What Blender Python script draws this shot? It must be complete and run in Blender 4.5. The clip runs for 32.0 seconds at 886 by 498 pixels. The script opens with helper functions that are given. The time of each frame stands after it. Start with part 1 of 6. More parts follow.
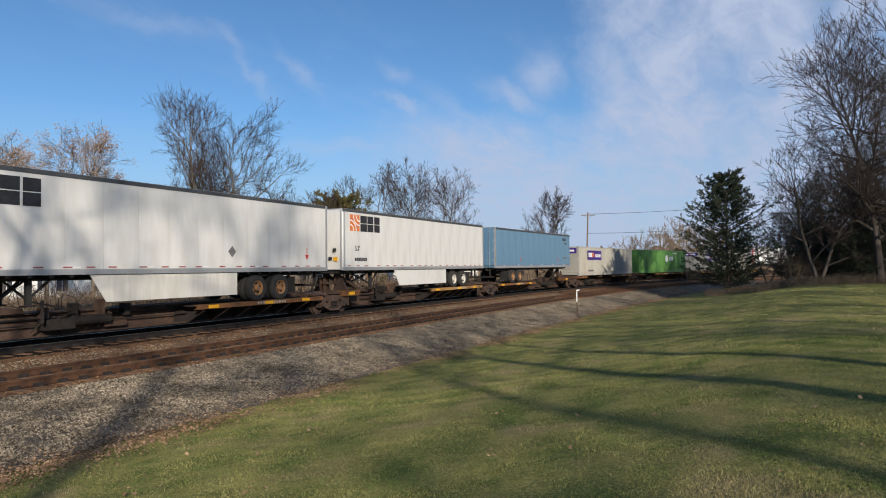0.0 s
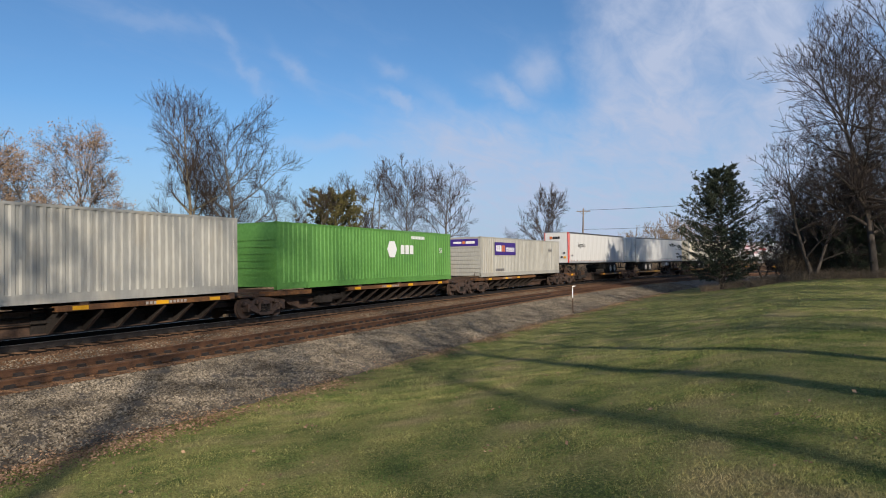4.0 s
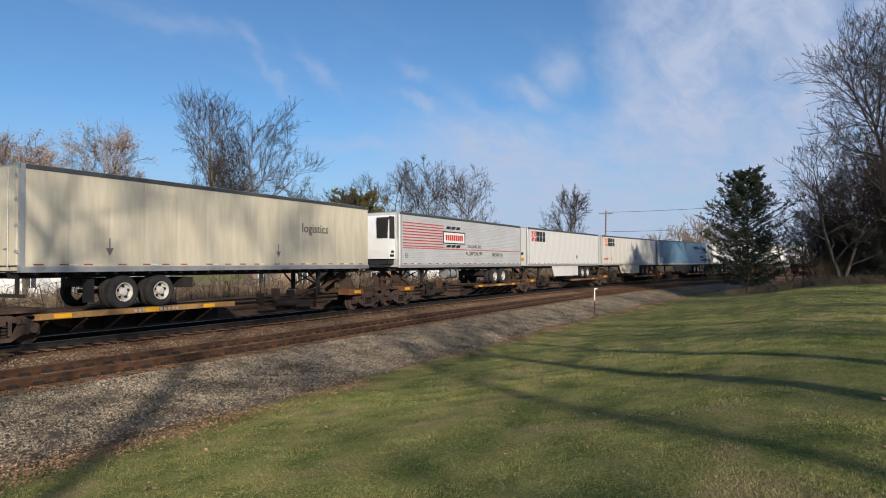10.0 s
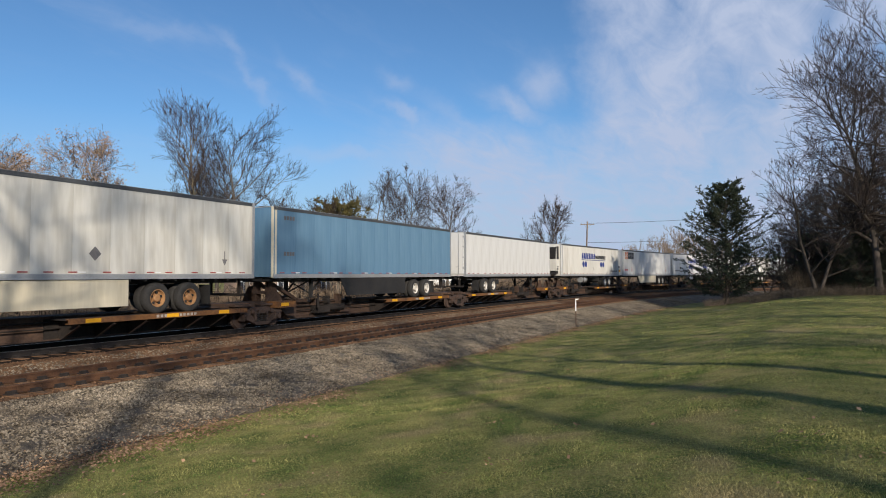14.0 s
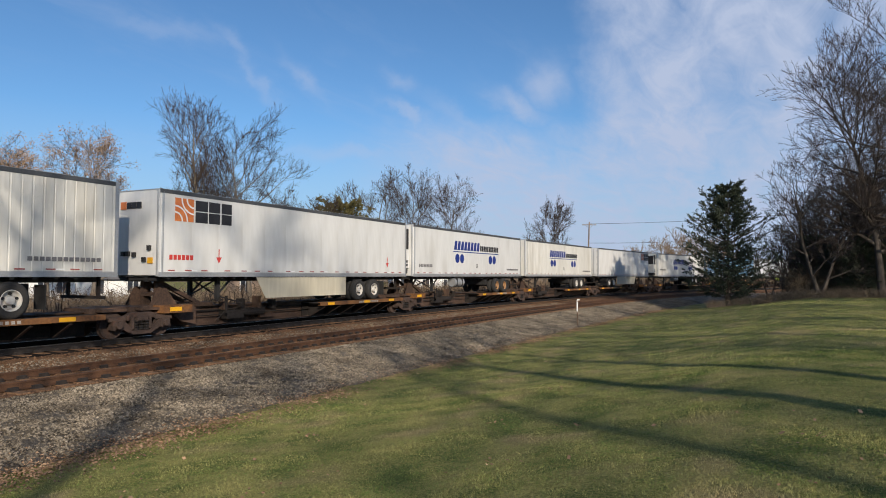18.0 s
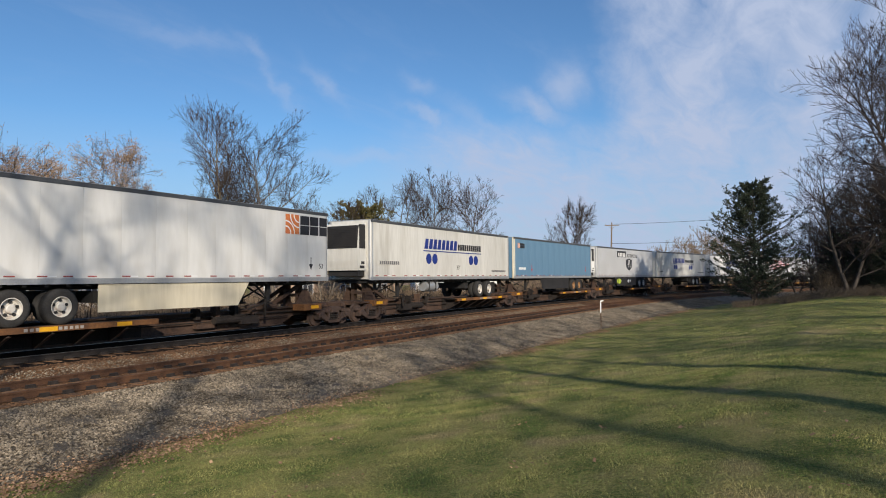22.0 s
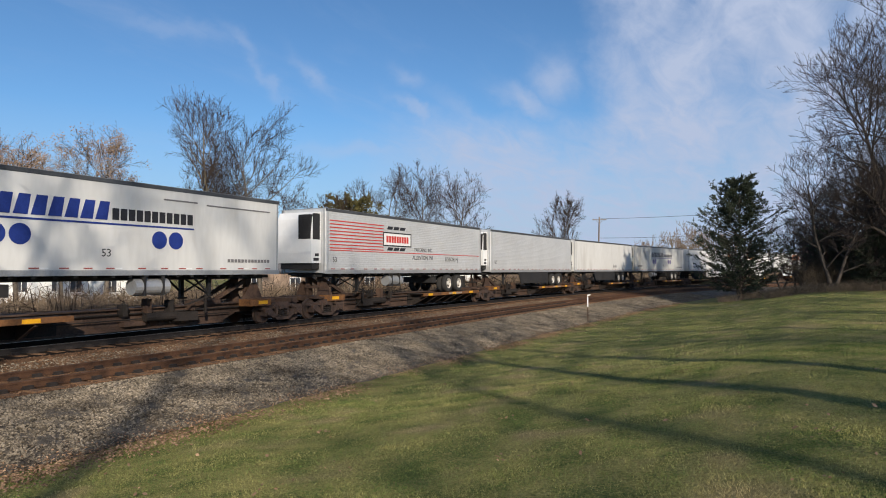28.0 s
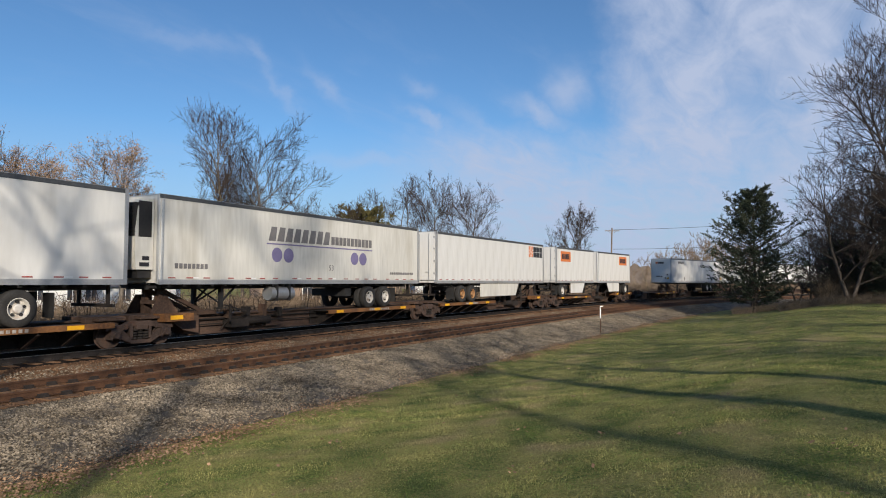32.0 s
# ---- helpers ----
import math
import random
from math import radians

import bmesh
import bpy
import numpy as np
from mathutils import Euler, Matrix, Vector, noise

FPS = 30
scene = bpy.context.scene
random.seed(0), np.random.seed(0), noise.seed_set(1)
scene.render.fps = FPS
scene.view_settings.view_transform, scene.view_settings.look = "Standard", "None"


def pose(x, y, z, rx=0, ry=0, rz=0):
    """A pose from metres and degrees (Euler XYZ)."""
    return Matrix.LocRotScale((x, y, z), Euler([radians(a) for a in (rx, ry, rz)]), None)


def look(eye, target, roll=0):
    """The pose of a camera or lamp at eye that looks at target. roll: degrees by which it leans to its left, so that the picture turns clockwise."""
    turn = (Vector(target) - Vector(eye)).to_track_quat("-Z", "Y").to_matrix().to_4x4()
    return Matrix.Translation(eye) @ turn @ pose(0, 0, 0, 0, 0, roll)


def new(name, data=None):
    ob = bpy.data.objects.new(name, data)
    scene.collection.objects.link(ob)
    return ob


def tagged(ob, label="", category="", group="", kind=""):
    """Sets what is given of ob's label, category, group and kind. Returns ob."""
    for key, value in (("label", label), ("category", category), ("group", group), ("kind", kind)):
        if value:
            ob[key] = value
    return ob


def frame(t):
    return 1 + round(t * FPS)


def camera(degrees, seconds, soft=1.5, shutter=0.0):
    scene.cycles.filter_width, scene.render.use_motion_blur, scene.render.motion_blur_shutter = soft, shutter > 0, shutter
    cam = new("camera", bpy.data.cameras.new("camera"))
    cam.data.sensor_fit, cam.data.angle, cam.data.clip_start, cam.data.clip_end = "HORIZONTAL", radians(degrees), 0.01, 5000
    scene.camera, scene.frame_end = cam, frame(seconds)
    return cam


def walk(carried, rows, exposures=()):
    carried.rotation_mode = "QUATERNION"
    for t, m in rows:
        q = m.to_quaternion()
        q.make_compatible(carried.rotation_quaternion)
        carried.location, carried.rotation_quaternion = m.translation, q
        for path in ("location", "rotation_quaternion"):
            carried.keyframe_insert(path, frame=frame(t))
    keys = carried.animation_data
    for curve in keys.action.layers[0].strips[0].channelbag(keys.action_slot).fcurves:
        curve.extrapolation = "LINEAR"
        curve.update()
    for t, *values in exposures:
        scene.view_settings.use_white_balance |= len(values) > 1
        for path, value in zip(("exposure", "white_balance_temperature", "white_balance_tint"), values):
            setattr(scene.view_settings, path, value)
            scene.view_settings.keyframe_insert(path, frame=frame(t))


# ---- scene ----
cam = camera(68.12, 32.0, soft=1.0)
EYE = (0.0, 0.0, 2.08)
TURNS = (
    (0.0, 91.587, 0.595, -0.032), (0.5, 91.588, 0.632, -0.219), (1.0, 91.522, 0.570, -0.253), (1.5, 91.513, 0.636, -0.379),
    (2.0, 91.595, 0.564, -0.383), (2.5, 91.658, 0.623, -0.371), (3.0, 91.530, 0.984, -0.318), (3.5, 91.283, 0.945, -0.285),
    (5.5, 91.751, 0.381, -0.992), (6.0, 92.133, 0.067, 0.518), (6.5, 92.349, 0.022, 1.761), (7.0, 92.095, -0.046, 1.881),
    (7.5, 91.849, -0.286, 2.011), (8.0, 91.467, -0.293, 2.015), (8.5, 91.353, -0.206, 1.976), (9.0, 91.484, 0.399, 2.318),
    (9.5, 91.526, 0.534, 2.346), (10.0, 91.439, 0.435, 1.458), (10.5, 91.412, 0.426, 0.712), (11.0, 91.523, 0.442, 0.250),
    (11.5, 91.757, 0.082, -0.141), (12.0, 91.892, -0.020, -0.017), (12.5, 91.962, -0.204, 0.032), (13.0, 92.019, -0.242, -0.002),
    (13.5, 92.180, -0.056, -0.026), (14.0, 92.280, 0.120, -0.111), (14.5, 92.370, 0.185, -0.168), (16.5, 92.576, -0.179, -0.050),
    (17.0, 92.645, 0.061, -0.065), (17.5, 92.643, -0.084, 0.016), (18.0, 92.248, -0.244, 0.025), (18.5, 92.048, -0.087, 0.044),
    (19.0, 92.065, 0.000, -0.000), (19.5, 92.112, 0.176, 0.017), (20.0, 92.319, 0.180, -0.009), (20.5, 92.495, 0.205, -0.151),
    (21.0, 92.626, 0.313, 0.287), (21.5, 92.621, 0.291, 1.597), (22.0, 92.486, 0.429, 1.944), (22.5, 92.403, 0.456, 1.843),
    (23.0, 92.364, 0.416, 1.517), (23.5, 92.412, 0.451, 1.423), (24.0, 92.374, 0.320, 1.329), (24.5, 92.330, 0.170, 1.266),
    (25.0, 92.201, 0.123, 1.175), (25.5, 92.088, 0.506, 1.353), (27.5, 91.830, 0.450, 1.029), (28.0, 91.919, 0.176, 0.890),
    (28.5, 91.942, -0.137, 1.089), (29.0, 92.078, -0.135, 0.997), (29.5, 92.499, 0.009, 0.929), (30.0, 92.621, 0.009, 0.883),
    (30.5, 92.745, -0.085, 1.001), (31.0, 92.719, -0.179, 1.320), (31.5, 92.709, -0.263, 1.761), (32.0, 92.837, -0.083, 1.930),
)
walk(cam, [(t, pose(*EYE, rx, ry, rz)) for t, rx, ry, rz in TURNS])

# ---- light: low late-autumn sun behind the camera, thin streaky cloud ----
SUN_EL, SUN_AZ = radians(22.0), math.atan2(0.33, -1.0)  # the sun stands behind the camera, a little to its right
sun = new("sun", bpy.data.lights.new("sun", "SUN"))
sun.data.energy, sun.data.angle, sun.data.color = 5.0, radians(0.7), (1.0, 0.89, 0.74)
sun.matrix_world = look((math.sin(SUN_AZ) * 80, math.cos(SUN_AZ) * 80, 80 * math.tan(SUN_EL)), (0, 0, 0))
scene.view_settings.exposure = 0.0

world = bpy.data.worlds.new("world")
scene.world = world
world.use_nodes = True
wt = world.node_tree
wt.nodes.clear()


def wn(kind, **kw):
    n = wt.nodes.new(kind)
    for key, v in kw.items():
        n.inputs[key].default_value = v
    return n


def wmath(op, a, b=None, clamp=False):
    n = wt.nodes.new("ShaderNodeMath")
    n.operation, n.use_clamp = op, clamp
    for i, v in enumerate((a, b)):
        if v is None:
            continue
        if isinstance(v, (int, float)):
            n.inputs[i].default_value = v
        else:
            wt.links.new(v, n.inputs[i])
    return n.outputs[0]


sky = wt.nodes.new("ShaderNodeTexSky")
sky.sky_type, sky.sun_disc = "NISHITA", False
sky.sun_elevation, sky.sun_rotation = SUN_EL, SUN_AZ
sky.air_density, sky.dust_density, sky.ozone_density = 1.0, 0.15, 3.0
tc = wt.nodes.new("ShaderNodeTexCoord")
sep = wt.nodes.new("ShaderNodeSeparateXYZ")
wt.links.new(tc.outputs["Generated"], sep.inputs[0])
dx, dy, dz = sep.outputs
up = wmath("MAXIMUM", dz, 0.03)
# high cirrus as a deck overhead, drawn out along the wind
deck = wt.nodes.new("ShaderNodeCombineXYZ")
wt.links.new(wmath("DIVIDE", dx, wmath("ADD", up, 0.12)), deck.inputs[0])
wt.links.new(wmath("DIVIDE", dy, wmath("ADD", up, 0.12)), deck.inputs[1])
turned = wt.nodes.new("ShaderNodeMapping")
turned.inputs["Rotation"].default_value = (0, 0, radians(-63))
wt.links.new(deck.outputs[0], turned.inputs["Vector"])
wind = wt.nodes.new("ShaderNodeMapping")
wind.inputs["Scale"].default_value = (0.75, 1.9, 1.0)
wind.inputs["Location"].default_value = (0.35, 0.2, 0.0)
wt.links.new(turned.outputs[0], wind.inputs["Vector"])
big = wn("ShaderNodeTexNoise", Scale=0.95, Detail=6.0, Roughness=0.6, Distortion=0.9)
fine = wn("ShaderNodeTexNoise", Scale=3.2, Detail=8.0, Roughness=0.62, Distortion=0.9)
wt.links.new(wind.outputs[0], big.inputs["Vector"])
wt.links.new(wind.outputs[0], fine.inputs["Vector"])
# the northern half of the sky by bearing and height, its coordinates stirred a little
north = wmath("MAXIMUM", dy, 0.08)
plain_uv = wt.nodes.new("ShaderNodeCombineXYZ")
wt.links.new(wmath("DIVIDE", dx, north), plain_uv.inputs[0])
wt.links.new(wmath("DIVIDE", dz, north), plain_uv.inputs[1])
stir = wn("ShaderNodeTexNoise", Scale=9.0, Detail=5.0, Roughness=0.6)
soft = wn("ShaderNodeTexNoise", Scale=6.5, Detail=6.0, Roughness=0.58, Distortion=0.4)
wt.links.new(plain_uv.outputs[0], stir.inputs["Vector"])
wt.links.new(plain_uv.outputs[0], soft.inputs["Vector"])
stirred = wt.nodes.new("ShaderNodeSeparateColor")
wt.links.new(stir.outputs["Color"], stirred.inputs[0])
flat = wt.nodes.new("ShaderNodeSeparateXYZ")
wt.links.new(plain_uv.outputs[0], flat.inputs[0])
su = wmath("ADD", flat.outputs[0], wmath("MULTIPLY", wmath("SUBTRACT", stirred.outputs[0], 0.5), 0.10))
sv = wmath("ADD", flat.outputs[1], wmath("MULTIPLY", wmath("SUBTRACT", stirred.outputs[1], 0.5), 0.10))


def step_up(value, lo, hi):
    n = wt.nodes.new("ShaderNodeMapRange")
    n.interpolation_type = "SMOOTHSTEP"
    n.inputs["From Min"].default_value, n.inputs["From Max"].default_value = lo, hi
    wt.links.new(value, n.inputs["Value"])
    return n.outputs[0]


def puff(u0, v0, long, short, turn, amount):
    """A small soft cloud at a bearing and height, drawn out along a slant."""
    c, k = math.cos(radians(turn)), math.sin(radians(turn))
    a, b = wmath("SUBTRACT", su, u0), wmath("SUBTRACT", sv, v0)
    p = wmath("DIVIDE", wmath("ADD", wmath("MULTIPLY", a, c), wmath("MULTIPLY", b, k)), long)
    q = wmath("DIVIDE", wmath("SUBTRACT", wmath("MULTIPLY", b, c), wmath("MULTIPLY", a, k)), short)
    d = wmath("ADD", wmath("MULTIPLY", p, p), wmath("MULTIPLY", q, q))
    return wmath("MULTIPLY", wmath("EXPONENT", wmath("MULTIPLY", d, -1.0)), amount)


# a broad veil over the east and the low north, with a ragged edge
veil = wmath("MAXIMUM", step_up(su, 0.19, 0.27), wmath("MULTIPLY", step_up(wmath("MULTIPLY", sv, -1.0), -0.262, -0.185), step_up(su, -0.20, 0.06)))
veil = wmath("MULTIPLY", veil, wmath("SUBTRACT", wmath("ADD", wmath("MULTIPLY", soft.outputs[0], 1.7), wmath("MULTIPLY", fine.outputs[0], 1.3)), 0.80, clamp=True))
puffs = veil
for u0, v0, long, short, turn, amount in ((0.157, 0.305, 0.034, 0.030, 60, 0.62), (0.117, 0.264, 0.046, 0.016, -22, 0.62), (-0.060, 0.240, 0.040, 0.011, -48, 0.50), (-0.065, 0.300, 0.030, 0.013, -45, 0.32),
                                          (-0.285, 0.300, 0.040, 0.010, -48, 0.30), (-0.220, 0.310, 0.045, 0.011, -50, 0.34), (-0.325, 0.350, 0.045, 0.010, -45, 0.25), (0.05, 0.222, 0.075, 0.016, -28, 0.40),
                                          (0.180, 0.215, 0.040, 0.014, -20, 0.35), (-0.135, 0.185, 0.09, 0.014, 4, 0.36), (-0.43, 0.385, 0.10, 0.014, -20, 0.20)):
    puffs = wmath("MAXIMUM", puffs, puff(u0, v0, long, short, turn, amount))
wisps = step_up(wmath("ADD", big.outputs[0], wmath("MULTIPLY", fine.outputs[0], 0.62)), 0.80, 1.30)
south = step_up(wmath("MULTIPLY", dy, -1.0), -0.25, 0.05)
wisps = wmath("MULTIPLY", wisps, wmath("ADD", wmath("MULTIPLY", south, 0.45), 0.17))
cloud = wmath("ADD", wisps, wmath("MULTIPLY", puffs, wmath("SUBTRACT", 1.0, south)), clamp=True)
mix = wt.nodes.new("ShaderNodeMix")
mix.data_type = "RGBA"
wt.links.new(cloud, mix.inputs["Factor"])
tint = wt.nodes.new("ShaderNodeMix")
tint.data_type, tint.blend_type = "RGBA", "MULTIPLY"
tint.inputs["Factor"].default_value = 1.0
tint.inputs["B"].default_value = (0.63, 0.85, 1.02, 1)
wt.links.new(sky.outputs[0], tint.inputs["A"])
haze = wt.nodes.new("ShaderNodeMix")
haze.data_type = "RGBA"
haze.inputs["B"].default_value = (3.0, 3.9, 5.5, 1)
wt.links.new(wmath("SUBTRACT", 0.9, wmath("MULTIPLY", dz, 4.0), clamp=True), haze.inputs["Factor"])
wt.links.new(tint.outputs["Result"], haze.inputs["A"])
wt.links.new(haze.outputs["Result"], mix.inputs["A"])
mix.inputs["B"].default_value = (4.0, 4.7, 6.3, 1)
bg = wt.nodes.new("ShaderNodeBackground")
bg.inputs["Strength"].default_value = 0.115
wt.links.new(mix.outputs["Result"], bg.inputs[0])
wo = wt.nodes.new("ShaderNodeOutputWorld")
wt.links.new(bg.outputs[0], wo.inputs[0])

# ---- materials ----


def mat(name, c1, c2, rough=0.7, scale=3.0, fine=40.0, metal=0.0, bump=0.15, dist=0.02, spots=None, spot_amt=0.0, spot_scale=1.2, stretch=(1, 1, 1),
        per_object=0.0, per_island=0.0, spec=0.4, lo=0.34, hi=0.66):
    """Two-scale noise between two colours, with optional stains, a little roughness change and fine relief."""
    m = bpy.data.materials.new(name)
    m.use_nodes = True
    nt = m.node_tree
    b = nt.nodes["Principled BSDF"]
    tx = nt.nodes.new("ShaderNodeTexCoord")
    mp = nt.nodes.new("ShaderNodeMapping")
    mp.inputs["Scale"].default_value = stretch
    nt.links.new(tx.outputs["Object"], mp.inputs["Vector"])
    n1 = nt.nodes.new("ShaderNodeTexNoise")
    n1.inputs["Scale"].default_value, n1.inputs["Detail"].default_value = scale, 5.0
    n2 = nt.nodes.new("ShaderNodeTexNoise")
    n2.inputs["Scale"].default_value, n2.inputs["Detail"].default_value = fine, 3.0
    for n in (n1, n2):
        nt.links.new(mp.outputs[0], n.inputs["Vector"])
    mixf = nt.nodes.new("ShaderNodeMath")
    mixf.operation = "MULTIPLY_ADD"
    mixf.inputs[1].default_value = 0.55
    nt.links.new(n1.outputs[0], mixf.inputs[0])
    half = nt.nodes.new("ShaderNodeMath")
    half.operation = "MULTIPLY"
    half.inputs[1].default_value = 0.45
    nt.links.new(n2.outputs[0], half.inputs[0])
    nt.links.new(half.outputs[0], mixf.inputs[2])
    rm = nt.nodes.new("ShaderNodeMapRange")
    rm.inputs["From Min"].default_value, rm.inputs["From Max"].default_value = lo, hi
    nt.links.new(mixf.outputs[0], rm.inputs["Value"])
    mx = nt.nodes.new("ShaderNodeMix")
    mx.data_type = "RGBA"
    mx.inputs["A"].default_value, mx.inputs["B"].default_value = (*c1, 1), (*c2, 1)
    nt.links.new(rm.outputs[0], mx.inputs["Factor"])
    col = mx.outputs["Result"]
    if spots:
        n3 = nt.nodes.new("ShaderNodeTexNoise")
        n3.inputs["Scale"].default_value, n3.inputs["Detail"].default_value = spot_scale, 6.0
        nt.links.new(mp.outputs[0], n3.inputs["Vector"])
        r3 = nt.nodes.new("ShaderNodeMapRange")
        r3.interpolation_type = "SMOOTHSTEP"
        r3.inputs["From Min"].default_value, r3.inputs["From Max"].default_value = 0.52, 0.72
        r3.inputs["To Max"].default_value = spot_amt
        nt.links.new(n3.outputs[0], r3.inputs["Value"])
        m3 = nt.nodes.new("ShaderNodeMix")
        m3.data_type = "RGBA"
        m3.inputs["B"].default_value = (*spots, 1)
        nt.links.new(r3.outputs[0], m3.inputs["Factor"])
        nt.links.new(col, m3.inputs["A"])
        col = m3.outputs["Result"]
    for amount, kind, out in ((per_object, "ShaderNodeObjectInfo", "Random"), (per_island, "ShaderNodeNewGeometry", "Random Per Island")):
        if amount:
            oi = nt.nodes.new(kind)
            hv = nt.nodes.new("ShaderNodeHueSaturation")
            rr = nt.nodes.new("ShaderNodeMapRange")
            rr.inputs["To Min"].default_value, rr.inputs["To Max"].default_value = 1 - amount, 1 + amount
            nt.links.new(oi.outputs[out], rr.inputs["Value"])
            nt.links.new(rr.outputs[0], hv.inputs["Value"])
            nt.links.new(col, hv.inputs["Color"])
            col = hv.outputs[0]
    nt.links.new(col, b.inputs["Base Color"])
    ro = nt.nodes.new("ShaderNodeMapRange")
    ro.inputs["To Min"].default_value, ro.inputs["To Max"].default_value = max(0.05, rough - 0.12), min(1, rough + 0.1)
    nt.links.new(n1.outputs[0], ro.inputs["Value"])
    nt.links.new(ro.outputs[0], b.inputs["Roughness"])
    b.inputs["Metallic"].default_value = metal
    b.inputs["Specular IOR Level"].default_value = spec
    if bump:
        bp = nt.nodes.new("ShaderNodeBump")
        bp.inputs["Strength"].default_value, bp.inputs["Distance"].default_value = bump, dist
        nt.links.new(n2.outputs[0], bp.inputs["Height"])
        nt.links.new(bp.outputs[0], b.inputs["Normal"])
    return m


GRASS = mat("lawn_grass", (0.082, 0.110, 0.029), (0.310, 0.272, 0.098), 0.95, 1.3, 26, bump=1.0, dist=0.08, spots=(0.31, 0.245, 0.115), spot_amt=0.9, spot_scale=0.62, spec=0.1, lo=0.40, hi=0.60)
BLADE = mat("grass_blades", (0.098, 0.146, 0.036), (0.315, 0.295, 0.108), 0.8, 1.4, 11, bump=0, spots=(0.36, 0.285, 0.15), spot_amt=0.9, spot_scale=0.62, lo=0.40, hi=0.60, per_island=0.5, spec=0.15)
GRAVEL = mat("ballast_gravel", (0.046, 0.038, 0.030), (0.230, 0.194, 0.152), 0.95, 2.2, 55, bump=1.0, dist=0.06, spots=(0.13, 0.105, 0.09), spot_amt=0.6, spot_scale=0.5, spec=0.2)
STONE = mat("ballast_stone", (0.075, 0.060, 0.044), (0.31, 0.255, 0.185), 0.9, 1.1, 30, bump=0.3, per_island=0.6, spec=0.25)
RUST_BED = mat("rusty_bed", (0.060, 0.032, 0.018), (0.23, 0.125, 0.066), 0.95, 2.0, 45, bump=1.0, dist=0.05, spots=(0.26, 0.18, 0.115), spot_amt=0.5, spot_scale=1.4, spec=0.15)
RUST_STONE = mat("rusty_stone", (0.080, 0.044, 0.026), (0.235, 0.135, 0.075), 0.9, 1.5, 30, bump=0.3, per_island=0.45, spec=0.15)
TIE = mat("weathered_tie", (0.070, 0.040, 0.024), (0.29, 0.165, 0.09), 0.9, 5, 60, bump=0.5, stretch=(6, 0.8, 1), per_object=0.3, spec=0.2)
RAIL = mat("rusty_rail", (0.034, 0.018, 0.012), (0.150, 0.074, 0.039), 0.75, 3, 70, metal=0.25, bump=0.25)
RAIL_BLACK = mat("near_black_rail", (0.006, 0.005, 0.005), (0.022, 0.017, 0.015), 0.7, 3, 70, bump=0.2)
RAIL_TOP = mat("polished_rail_top", (0.30, 0.29, 0.28), (0.48, 0.47, 0.46), 0.32, 3, 60, metal=0.9, bump=0.05)
LEAF_LITTER = mat("fallen_leaves", (0.17, 0.092, 0.052), (0.42, 0.275, 0.165), 0.85, 1.0, 12, bump=0, per_island=0.5, spec=0.2)
BARK = mat("grey_bark", (0.075, 0.062, 0.050), (0.20, 0.172, 0.14), 0.9, 4, 26, bump=0.8, dist=0.03, stretch=(1, 1, 0.25), spec=0.15)
# brighter, warmer bark: sunlight on the trunks is put into the colour
BARK_SUNLIT = mat("sunlit_tan_bark", (0.13, 0.10, 0.065), (0.30, 0.245, 0.155), 0.9, 4, 26, bump=0.8, dist=0.03, stretch=(1, 1, 0.25), spec=0.15)
TWIG = mat("bare_twigs", (0.030, 0.022, 0.018), (0.085, 0.063, 0.048), 0.9, 2, 20, bump=0, spec=0.15)
TWIG_DARK = mat("dark_twigs", (0.032, 0.026, 0.024), (0.090, 0.072, 0.064), 0.9, 2, 20, bump=0, spec=0.1)
BARK_DARK = mat("dark_bark", (0.040, 0.034, 0.030), (0.115, 0.095, 0.080), 0.95, 4, 26, bump=0.8, dist=0.03, stretch=(1, 1, 0.25), spec=0.1)
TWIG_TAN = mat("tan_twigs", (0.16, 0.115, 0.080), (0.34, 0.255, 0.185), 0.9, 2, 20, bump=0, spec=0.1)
DRY_LEAF = mat("dry_orange_leaves", (0.26, 0.165, 0.100), (0.46, 0.32, 0.215), 0.8, 0.6, 9, bump=0, per_island=0.35, spec=0.2)
NEEDLE = mat("cedar_needles", (0.030, 0.040, 0.029), (0.086, 0.098, 0.065), 0.95, 0.8, 14, bump=0, per_island=0.40, spec=0.03)
NEEDLE_WARM = mat("pine_needles", (0.06, 0.055, 0.02), (0.17, 0.145, 0.055), 0.85, 0.8, 14, bump=0, per_island=0.4, spec=0.15)
BRUSH = mat("dry_brush", (0.12, 0.085, 0.058), (0.30, 0.225, 0.155), 0.95, 0.5, 10, bump=0, per_island=0.35, spec=0.1)
BRUSH_DARK = mat("dull_brush", (0.046, 0.037, 0.028), (0.135, 0.108, 0.080), 0.95, 0.5, 10, bump=0, per_island=0.45, spec=0.1)
WHITE_A = mat("white_trailer_panel", (0.60, 0.595, 0.575), (0.69, 0.685, 0.665), 0.42, 0.5, 6, bump=0.04, stretch=(1, 1, 0.25), spots=(0.42, 0.40, 0.36), spot_amt=0.45, spot_scale=0.7)
WHITE_B = mat("aged_white_panel", (0.53, 0.515, 0.47), (0.68, 0.665, 0.615), 0.5, 0.5, 6, bump=0.05, stretch=(1.4, 1, 0.2), spots=(0.35, 0.315, 0.25), spot_amt=0.5, spot_scale=0.8)
CREAM = mat("cream_panel", (0.52, 0.465, 0.345), (0.66, 0.60, 0.465), 0.5, 0.5, 6, bump=0.05, stretch=(1.4, 1, 0.2), spots=(0.42, 0.36, 0.26), spot_amt=0.4, spot_scale=0.8)
